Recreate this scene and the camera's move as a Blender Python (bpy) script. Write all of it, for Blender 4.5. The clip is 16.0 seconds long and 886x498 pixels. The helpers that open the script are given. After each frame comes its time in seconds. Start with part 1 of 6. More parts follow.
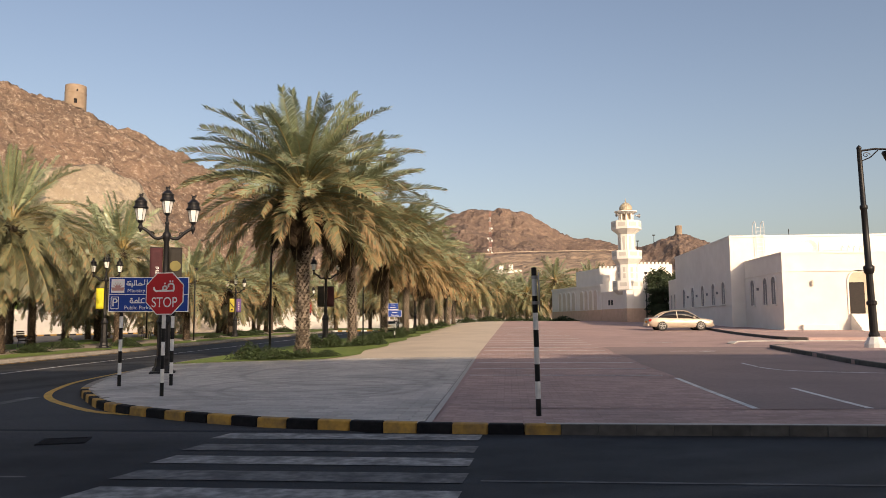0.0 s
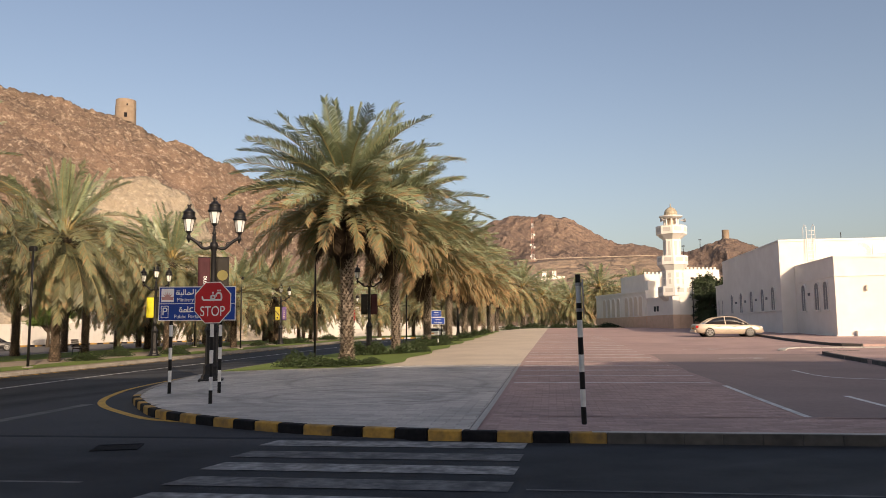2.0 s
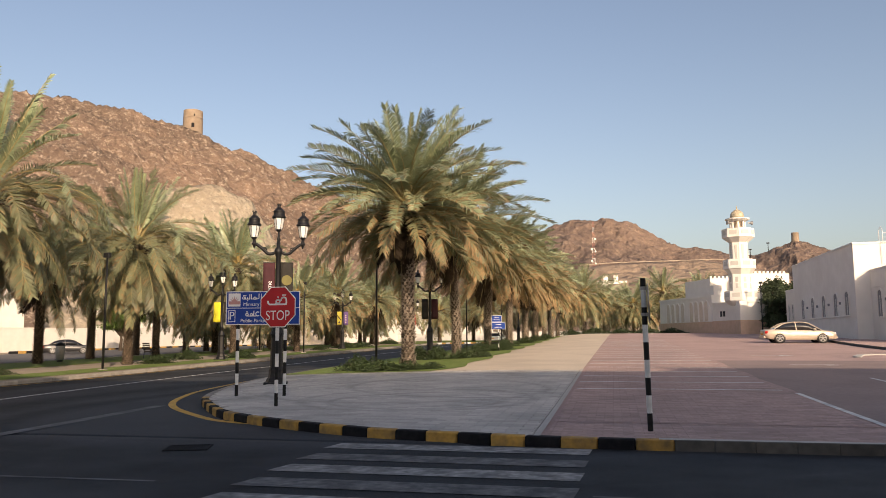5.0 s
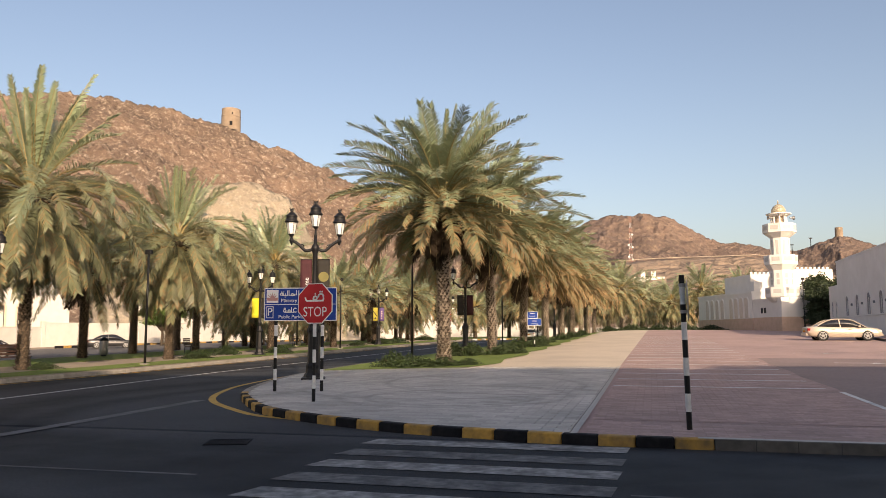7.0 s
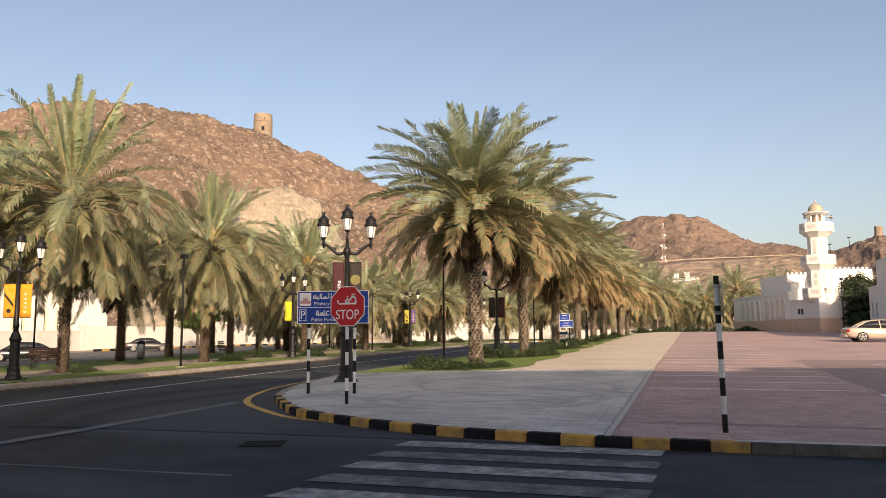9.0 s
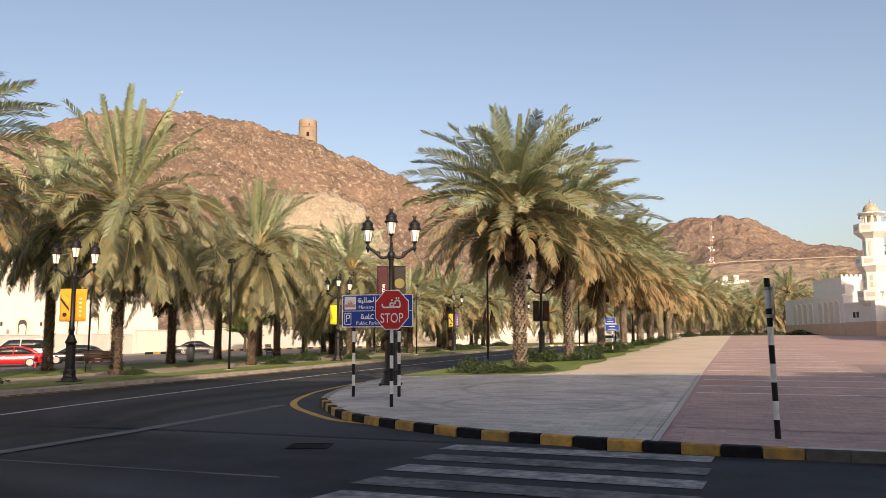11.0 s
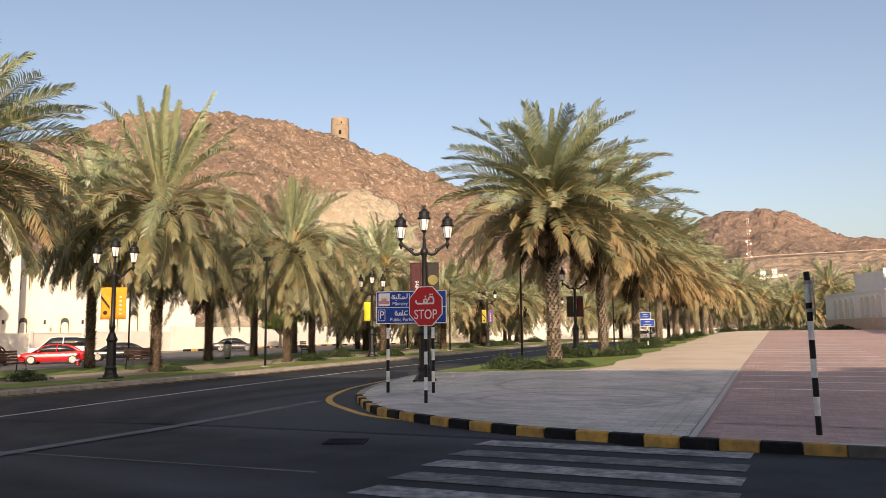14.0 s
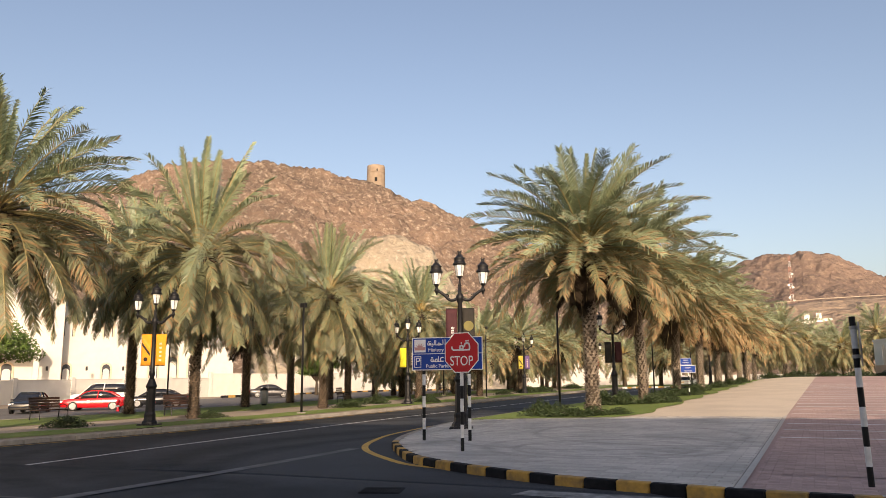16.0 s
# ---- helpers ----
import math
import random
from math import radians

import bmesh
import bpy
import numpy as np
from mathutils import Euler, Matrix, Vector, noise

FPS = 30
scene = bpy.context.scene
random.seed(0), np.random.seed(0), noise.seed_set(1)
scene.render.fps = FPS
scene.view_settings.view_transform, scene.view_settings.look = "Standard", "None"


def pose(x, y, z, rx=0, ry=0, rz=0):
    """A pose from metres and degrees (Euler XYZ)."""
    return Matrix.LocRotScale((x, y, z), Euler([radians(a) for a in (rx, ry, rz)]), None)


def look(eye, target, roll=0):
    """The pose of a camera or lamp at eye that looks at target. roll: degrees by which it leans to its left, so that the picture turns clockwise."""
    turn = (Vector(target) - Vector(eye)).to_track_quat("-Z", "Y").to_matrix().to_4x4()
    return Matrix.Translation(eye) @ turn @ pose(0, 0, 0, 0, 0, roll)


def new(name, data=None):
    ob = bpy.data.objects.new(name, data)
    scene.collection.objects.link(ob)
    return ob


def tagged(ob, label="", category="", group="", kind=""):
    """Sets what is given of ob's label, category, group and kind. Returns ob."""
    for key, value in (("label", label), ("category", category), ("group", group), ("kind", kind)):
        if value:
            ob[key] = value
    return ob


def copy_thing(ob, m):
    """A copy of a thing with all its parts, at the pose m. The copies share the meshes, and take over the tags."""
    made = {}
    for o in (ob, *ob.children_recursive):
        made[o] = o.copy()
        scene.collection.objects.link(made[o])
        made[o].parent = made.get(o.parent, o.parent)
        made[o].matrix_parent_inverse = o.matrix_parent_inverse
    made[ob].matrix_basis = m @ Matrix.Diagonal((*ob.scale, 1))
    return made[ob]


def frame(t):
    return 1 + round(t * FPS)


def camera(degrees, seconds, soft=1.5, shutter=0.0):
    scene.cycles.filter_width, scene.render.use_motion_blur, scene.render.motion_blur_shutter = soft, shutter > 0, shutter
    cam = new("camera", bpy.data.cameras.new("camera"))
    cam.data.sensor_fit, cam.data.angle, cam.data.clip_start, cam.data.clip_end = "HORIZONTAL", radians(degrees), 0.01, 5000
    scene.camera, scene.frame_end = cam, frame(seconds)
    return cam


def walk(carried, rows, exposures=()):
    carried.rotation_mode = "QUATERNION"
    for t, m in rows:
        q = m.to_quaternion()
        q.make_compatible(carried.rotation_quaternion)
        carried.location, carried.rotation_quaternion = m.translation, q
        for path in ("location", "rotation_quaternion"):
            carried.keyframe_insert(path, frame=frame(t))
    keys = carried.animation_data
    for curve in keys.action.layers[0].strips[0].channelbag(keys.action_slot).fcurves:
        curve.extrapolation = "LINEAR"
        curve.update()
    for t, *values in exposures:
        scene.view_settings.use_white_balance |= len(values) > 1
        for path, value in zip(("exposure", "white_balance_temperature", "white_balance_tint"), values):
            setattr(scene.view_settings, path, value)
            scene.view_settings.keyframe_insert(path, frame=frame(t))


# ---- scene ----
cam = camera(60.1, 16.0, soft=.8)
# seconds, x, y, z, yaw, pitch, roll
ROWS = [
    (0, 0.098, 0.057, 1.596, 4.82, 5.55, -0.29),
    (0.5, 0.101, 0.045, 1.595, 5.60, 5.71, -0.39),
    (1, 0.089, 0.035, 1.596, 6.84, 5.88, -0.50),
    (1.5, 0.098, 0.023, 1.606, 7.62, 6.04, -0.50),
    (2, 0.093, 0.036, 1.606, 8.00, 6.10, -0.50),
    (2.5, 0.089, 0.035, 1.601, 8.69, 6.17, -0.50),
    (3, 0.086, 0.030, 1.602, 9.51, 6.25, -0.50),
    (3.5, 0.085, 0.038, 1.605, 10.30, 6.23, -0.50),
    (4, 0.072, 0.041, 1.599, 10.94, 6.33, -0.50),
    (4.5, 0.068, 0.051, 1.602, 11.55, 6.40, -0.41),
    (5, 0.054, 0.044, 1.596, 12.47, 6.50, -0.31),
    (7.5, 0.046, 0.031, 1.611, 15.70, 6.16, -0.21),
    (8, 0.047, 0.010, 1.612, 16.30, 6.21, -0.31),
    (8.5, 0.054, 0.005, 1.611, 16.78, 6.33, -0.31),
    (9, 0.045, 0.011, 1.607, 17.44, 6.40, -0.31),
    (9.5, 0.052, -0.014, 1.611, 18.68, 6.60, -0.30),
    (10, 0.037, 0.022, 1.602, 19.38, 6.64, -0.30),
    (12.5, 0.044, 0.007, 1.609, 22.49, 6.70, -0.30),
    (13, 0.031, -0.006, 1.597, 22.74, 6.59, -0.40),
    (13.5, 0.034, -0.002, 1.600, 22.96, 6.39, -0.49),
    (14, 0.032, 0.005, 1.601, 23.17, 6.42, -0.49),
    (14.5, 0.037, -0.015, 1.608, 23.49, 6.63, -0.49),
    (15, 0.039, -0.005, 1.606, 24.25, 7.88, -0.59),
    (15.5, 0.044, -0.001, 1.604, 25.14, 9.06, -0.49),
    (16, 0.042, -0.015, 1.613, 25.82, 9.83, -0.49),
]
walk(cam, [(t, pose(x, y, z, 90 + p, 0, w) @ pose(0, 0, 0, 0, 0, r)) for t, x, y, z, w, p, r in ROWS],
     exposures=[(0, .08, 7250, 18), (2.5, .06, 7250, 18), (4.5, .14, 7250, 18), (5, .2, 7250, 18), (7.5, .34, 7250, 18), (16, .37, 7250, 18)])

# ---- light: low evening sun from behind and to the side, clear hazy sky ----
SUN_EL, SUN_AZ = 21.5, 148.0          # azimuth clockwise from +y
world = bpy.data.worlds.new("sky")
scene.world = world
world.use_nodes = True
wn = world.node_tree.nodes
sky = wn.new("ShaderNodeTexSky")
sky.sky_type = 'NISHITA'
sky.sun_disc = False
sky.sun_elevation, sky.sun_rotation = radians(SUN_EL), radians(SUN_AZ)
sky.air_density, sky.dust_density, sky.ozone_density = 1.0, 3.0, 1.0
world.node_tree.links.new(sky.outputs[0], wn["Background"].inputs[0])
wn["Background"].inputs[1].default_value = 0.15
sun_data = bpy.data.lights.new("sun", 'SUN')
sun_data.energy, sun_data.angle, sun_data.color = 4.6, radians(0.6), (1.0, 0.84, 0.64)
sun = new("sun", sun_data)
sd = Vector((math.sin(radians(SUN_AZ)) * math.cos(radians(SUN_EL)), math.cos(radians(SUN_AZ)) * math.cos(radians(SUN_EL)), math.sin(radians(SUN_EL))))
sun.matrix_world = look(sd * 100, (0, 0, 0))


# ---- materials ----
def mat(name, c1, c2=None, scale=8.0, rough=0.8, metal=0.0, bump=0.0, bscale=60.0, c3=None, scale3=0.6, amount3=0.5, rand=0.0, alpha=0.0, island=0.0, spec=0.4, thin=0.0):
    """Two-scale noise paint: c1 and c2 mixed by fine noise, c3 as broad stains, rand varies brightness from piece to piece."""
    m = bpy.data.materials.new(name)
    m.use_nodes = True
    nt = m.node_tree
    n, l = nt.nodes, nt.links
    b = n["Principled BSDF"]
    b.inputs["Roughness"].default_value = rough
    b.inputs["Metallic"].default_value = metal
    b.inputs["Specular IOR Level"].default_value = spec
    c2 = c2 or c1
    geo = n.new("ShaderNodeNewGeometry")
    nz = n.new("ShaderNodeTexNoise")
    nz.inputs["Scale"].default_value = scale
    nz.inputs["Detail"].default_value = 6
    l.new(geo.outputs["Position"], nz.inputs["Vector"])
    mix = n.new("ShaderNodeMix")
    mix.data_type = 'RGBA'
    ramp = n.new("ShaderNodeMapRange")
    ramp.inputs[1].default_value, ramp.inputs[2].default_value = 0.32, 0.68
    l.new(nz.outputs[0], ramp.inputs[0])
    l.new(ramp.outputs[0], mix.inputs[0])
    mix.inputs[6].default_value = (*c1, 1)
    mix.inputs[7].default_value = (*c2, 1)
    out = mix.outputs[2]
    if c3:
        n3 = n.new("ShaderNodeTexNoise")
        n3.inputs["Scale"].default_value = scale3
        n3.inputs["Detail"].default_value = 5
        l.new(geo.outputs["Position"], n3.inputs["Vector"])
        r3 = n.new("ShaderNodeMapRange")
        r3.inputs[1].default_value, r3.inputs[2].default_value = 0.42, 0.72
        r3.inputs[4].default_value = amount3
        l.new(n3.outputs[0], r3.inputs[0])
        m3 = n.new("ShaderNodeMix")
        m3.data_type = 'RGBA'
        l.new(r3.outputs[0], m3.inputs[0])
        l.new(out, m3.inputs[6])
        m3.inputs[7].default_value = (*c3, 1)
        out = m3.outputs[2]
    if rand or island:
        if rand:
            src = n.new("ShaderNodeObjectInfo").outputs["Random"]
        else:
            src = geo.outputs["Random Per Island"]
        rr = n.new("ShaderNodeMapRange")
        k = rand or island
        rr.inputs[3].default_value, rr.inputs[4].default_value = 1 - k, 1 + k
        l.new(src, rr.inputs[0])
        hs = n.new("ShaderNodeHueSaturation")
        l.new(rr.outputs[0], hs.inputs["Value"])
        l.new(out, hs.inputs["Color"])
        out = hs.outputs[0]
    l.new(out, b.inputs["Base Color"])
    if bump:
        nb = n.new("ShaderNodeTexNoise")
        nb.inputs["Scale"].default_value = bscale
        nb.inputs["Detail"].default_value = 8
        l.new(geo.outputs["Position"], nb.inputs["Vector"])
        bp = n.new("ShaderNodeBump")
        bp.inputs["Strength"].default_value = bump
        bp.inputs["Distance"].default_value = 1.0 / bscale
        l.new(nb.outputs[0], bp.inputs["Height"])
        l.new(bp.outputs[0], b.inputs["Normal"])
    if thin:
        tr = n.new("ShaderNodeBsdfTranslucent")
        l.new(out, tr.inputs["Color"])
        ms = n.new("ShaderNodeMixShader")
        ms.inputs[0].default_value = thin
        l.new(b.outputs[0], ms.inputs[1])
        l.new(tr.outputs[0], ms.inputs[2])
        l.new(ms.outputs[0], n["Material Output"].inputs["Surface"])
    return m


M_sand = mat("dry_ground", (.30, .24, .17), (.38, .31, .23), 3, .95, bump=.5, bscale=12, c3=(.22, .18, .13), scale3=.1)
M_asphalt = mat("asphalt", (.037, .0405, .046), (.064, .068, .075), 30, .8, spec=.25, bump=.5, bscale=90, c3=(.017, .0185, .022), scale3=.3, amount3=.6)
M_asphalt2 = mat("worn_asphalt", (.09, .085, .08), (.13, .125, .12), 20, .85, bump=.4, bscale=60, c3=(.07, .065, .06), scale3=.3)
M_white = mat("worn_road_paint", (.37, .365, .35), (.17, .168, .163), 9, .85, c3=(.07, .071, .073), scale3=3.2, amount3=.9, bump=.3)
M_white2 = mat("rubbed_road_paint", (.19, .188, .182), (.085, .086, .087), 9, .85, c3=(.035, .037, .042), scale3=3.0, amount3=.95, bump=.3)
M_strip = mat("pale_edging", (.47, .45, .42), (.37, .355, .33), 9, .85, c3=(.36, .35, .33), scale3=1.5, amount3=.6)
M_faint = mat("faint_road_paint", (.165, .167, .17), (.095, .096, .10), 5, .85, c3=(.05, .052, .058), scale3=1.0, amount3=.9)
M_whiteline = mat("white_line_paint", (.74, .74, .72), (.58, .58, .57), 9, .7, c3=(.25, .25, .25), scale3=2.0, amount3=.6)
M_yellow = mat("yellow_line_paint", (.62, .37, .06), (.50, .28, .04), 9, .7, c3=(.24, .15, .05), scale3=2.2, amount3=.5, rand=.0)
M_kyellow = mat("yellow_kerb_paint", (.54, .315, .07), (.40, .235, .055), 14, .8, c3=(.14, .105, .065), scale3=4, amount3=.85, rand=.12, bump=.2)
M_kblack = mat("black_kerb_paint", (.007, .0075, .010), (.013, .0135, .016), 14, .9, c3=(.035, .033, .032), scale3=5, amount3=.35, rand=.1, bump=.2, spec=.2)
M_kerb = mat("kerb_concrete", (.36, .33, .28), (.27, .25, .22), 10, .9, c3=(.17, .15, .13), scale3=2, amount3=.6, rand=.1, bump=.4)
M_paver = mat("grey_paver", (.53, .505, .465), (.445, .425, .395), 14, .9, c3=(.26, .25, .235), scale3=.5, amount3=.7, rand=.13, bump=.4)
M_paverj = mat("grey_paver_field", (.53, .505, .465), (.445, .425, .395), 14, .9, c3=(.26, .25, .235), scale3=.5, amount3=.7, island=.13, bump=.4)
M_tan = mat("sandy_paving", (.58, .50, .40), (.50, .43, .345), 12, .9, c3=(.36, .31, .25), scale3=.4, amount3=.5, bump=.3)
M_red = mat("red_paver", (.43, .30, .272), (.34, .24, .22), 14, .9, c3=(.26, .19, .177), scale3=.45, amount3=.7, rand=.15, bump=.4)
M_redj = mat("red_paver_field", (.43, .30, .272), (.34, .24, .22), 14, .9, c3=(.26, .19, .177), scale3=.45, amount3=.7, island=.15, bump=.4)
M_joint = mat("paver_joint", (.19, .18, .168), (.13, .125, .115), 20, .95)
M_lane = mat("dark_lane", (.275, .205, .192), (.23, .172, .163), 9, .9, c3=(.165, .128, .124), scale3=.3, amount3=.7, bump=.4)
M_redjoint = mat("red_joint", (.38, .265, .245), (.32, .22, .20), 20, .95)
M_grass = mat("lawn", (.10, .165, .028), (.165, .23, .05), 6, .95, bump=1.0, bscale=40, c3=(.19, .19, .065), scale3=.5, amount3=.4)
M_path = mat("median_path", (.36, .30, .24), (.30, .25, .20), 8, .9, c3=(.22, .18, .15), scale3=.6, bump=.3)
M_leaf = mat("palm_leaf_green", (.160, .208, .112), (.268, .312, .192), 3, .33, rand=.34, spec=.6, thin=.12)
M_leaf2 = mat("palm_leaf_olive", (.138, .152, .08), (.208, .214, .122), 3, .45, rand=.34, spec=.4, thin=.12)
M_leaf3 = mat("palm_leaf_dry", (.32, .205, .10), (.24, .16, .082), 3, .7, rand=.22, spec=.3)
# near-black hanging fronds: the shade under a crown put into leaf colour
M_undershade = mat("undershade_frond", (.05, .036, .024), (.03, .022, .015), 4, .9, rand=.2, spec=.1)
M_rachis = mat("palm_rachis", (.31, .25, .11), (.24, .19, .08), 5, .6)
M_trunk = mat("palm_bark", (.41, .35, .285), (.23, .185, .145), 9, .95, c3=(.14, .105, .08), scale3=2.0, amount3=.5, island=.22, bump=.6, bscale=30)
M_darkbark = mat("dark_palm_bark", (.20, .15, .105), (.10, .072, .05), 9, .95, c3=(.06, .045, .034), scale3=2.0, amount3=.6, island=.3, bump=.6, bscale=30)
M_dates = mat("palm_heart", (.30, .20, .06), (.20, .15, .05), 9, .9)
M_shrub = mat("shrub_leaf", (.020, .038, .012), (.040, .062, .020), 6, .6, island=.25)
M_tree = mat("tree_leaf", (.055, .10, .018), (.095, .15, .03), 6, .6, island=.3)
M_treedark = mat("dark_tree_leaf", (.028, .045, .02), (.05, .07, .03), 6, .65, island=.3)
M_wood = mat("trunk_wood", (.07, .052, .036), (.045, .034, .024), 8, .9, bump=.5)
M_black = mat("black_paint", (.008, .008, .009), (.014, .014, .015), 20, .45, bump=.1, spec=.3)
M_lampglass = mat("opal_glass", (.80, .80, .76), (.72, .72, .70), 10, .25)
M_pwhite = mat("post_white", (.72, .72, .70), (.60, .60, .58), 10, .5)
M_pblack = mat("post_black", (.006, .006, .007), (.012, .012, .012), 12, .55, spec=.25)
M_galv = mat("galvanised", (.38, .38, .38), (.30, .30, .30), 15, .45, metal=.6)
M_stop = mat("stop_red", (.52, .010, .016), (.46, .008, .014), 6, .4)
M_signwhite = mat("sign_white", (.78, .78, .78), (.72, .72, .72), 6, .4)
M_blue = mat("sign_blue", (.006, .048, .29), (.005, .04, .25), 6, .45, spec=.25)
M_emblem = mat("emblem_faded_red", (.50, .26, .25), (.44, .22, .21), 6, .5)
M_banner = mat("banner_maroon", (.065, .018, .022), (.05, .014, .018), 5, .8)
M_bannerk = mat("banner_black", (.02, .018, .016), (.03, .026, .02), 5, .8)
M_dullgold = mat("banner_dull_gold", (.20, .175, .06), (.16, .14, .05), 6, .8)
# kerb concrete darkened so its colour carries the shade on the face
M_kerbdark = mat("shade_toned_kerb", (.13, .123, .112), (.08, .076, .07), 6, .9, c3=(.07, .067, .063), scale3=1.2, amount3=.7, rand=.15, bump=.4)
M_gold = mat("banner_gold", (.42, .36, .05), (.34, .28, .04), 6, .8)
M_orange = mat("banner_orange", (.72, .30, .02), (.62, .25, .02), 6, .8)
M_ygreen = mat("banner_yellow", (.62, .58, .03), (.52, .48, .03), 6, .8)
M_purple = mat("banner_purple", (.12, .075, .20), (.10, .06, .17), 6, .8)
M_plaster = mat("white_plaster", (.80, .775, .73), (.74, .715, .67), 1.2, .9, c3=(.66, .63, .58), scale3=.25, amount3=.45, bump=.15, bscale=30)
M_plaster2 = mat("villa_plaster", (.56, .543, .507), (.51, .493, .46), 1.2, .9, c3=(.58, .55, .49), scale3=.25, amount3=.4, bump=.15, bscale=30)
M_wains = mat("tan_stone", (.66, .47, .35), (.58, .41, .30), 2, .85, bump=.3)
M_winglass = mat("dark_window", (.05, .055, .065), (.07, .075, .085), 2, .12, spec=.6)
M_screen = mat("window_screen", (.24, .24, .25), (.19, .19, .20), 12, .6)
M_door = mat("dark_door", (.012, .009, .008), (.02, .014, .012), 12, .7)
M_golddome = mat("dome_gold", (.40, .35, .26), (.32, .28, .20), 6, .45)
M_arch = mat("arch_stone", (.60, .48, .36), (.52, .42, .32), 4, .8)
M_niche = mat("pale_niche_stone", (.70, .62, .53), (.62, .55, .46), 4, .85)
M_tower = mat("mud_tower", (.31, .245, .185), (.255, .20, .15), .8, .95, c3=(.20, .145, .10), scale3=.3, bump=.6, bscale=4)
# mast paint dulled, with the haze of distance mixed into the red
M_mastred = mat("mast_hazy_red", (.40, .17, .14), (.34, .15, .12), 1, .6)
M_rubber = mat("tyre_rubber", (.016, .016, .016), (.03, .03, .03), 20, .85)
M_rim = mat("alloy_rim", (.32, .32, .32), (.26, .26, .26), 10, .45, metal=.4)
M_lightred = mat("tail_lamp", (.35, .01, .01), (.28, .01, .01), 10, .2)
M_lightclear = mat("head_lamp", (.7, .7, .7), (.6, .6, .6), 10, .15)
M_carglass = mat("car_glass", (.012, .013, .015), (.016, .017, .02), 4, .06, spec=.8)
M_bench = mat("bench_wood", (.055, .028, .02), (.036, .018, .013), 9, .6)


def rock(name, a, b, c, d, s):
    """Bare rock: strata, blotches of pale scree and dark varnish."""
    m = mat(name, a, b, .06 * s, .95, c3=c, scale3=.018 * s, amount3=.8, bump=1.0, bscale=.35 * s)
    nt = m.node_tree
    n, l = nt.nodes, nt.links
    p = n["Principled BSDF"]
    geo = n.new("ShaderNodeNewGeometry")
    v = n.new("ShaderNodeTexNoise")
    v.inputs["Scale"].default_value, v.inputs["Detail"].default_value, v.inputs["Roughness"].default_value = .42 * s, 12, .8
    l.new(geo.outputs["Position"], v.inputs["Vector"])
    r = n.new("ShaderNodeMapRange")
    r.inputs[1].default_value, r.inputs[2].default_value = .515, .63
    r.inputs[4].default_value = .8
    l.new(v.outputs[0], r.inputs[0])
    mx = n.new("ShaderNodeMix")
    mx.data_type = 'RGBA'
    old = p.inputs["Base Color"].links[0].from_socket
    l.new(old, mx.inputs[6])
    mx.inputs[7].default_value = (*d, 1)
    l.new(r.outputs[0], mx.inputs[0])
    l.new(mx.outputs[2], p.inputs["Base Color"])
    return m


M_rock = rock("brown_rock", (.205, .141, .103), (.118, .083, .063), (.086, .067, .054), (.46, .38, .30), 1.5)
# rock colour lightened and greyed to stand in for haze over the far hills
M_rock2 = rock("hazed_far_rock", (.195, .138, .108), (.135, .095, .078), (.10, .075, .066), (.31, .23, .17), .5)
M_rock3 = rock("pale_rock", (.37, .32, .245), (.29, .245, .185), (.23, .19, .14), (.46, .41, .32), 2.0)
M_ridge = mat("ridge_wall_stone", (.46, .38, .30), (.40, .33, .26), 1, .9)
M_scree = rock("scree", (.30, .225, .165), (.25, .187, .137), (.23, .172, .127), (.36, .28, .205), .6)


# ---- builders ----
def empty(name, m, label, category, group=""):
    ob = new(name)
    ob.matrix_world = m
    return tagged(ob, label, category, group)


def mesh(name, verts, faces, material, smooth=False):
    me = bpy.data.meshes.new(name)
    me.from_pydata([tuple(v) for v in verts], [], faces)
    me.materials.append(material)
    if smooth:
        me.polygons.foreach_set("use_smooth", [True] * len(me.polygons))
    me.update()
    return me


def part(name, data, parent, label="", m=None):
    """Links a mesh, or a (verts, faces, material[, smooth]) tuple, as one part."""
    me = data if isinstance(data, bpy.types.Mesh) else mesh(name, *data)
    ob = new(name, me)
    ob.parent = parent
    if m is not None:
        ob.matrix_basis = m
    if label:
        ob["label"] = label
    return ob


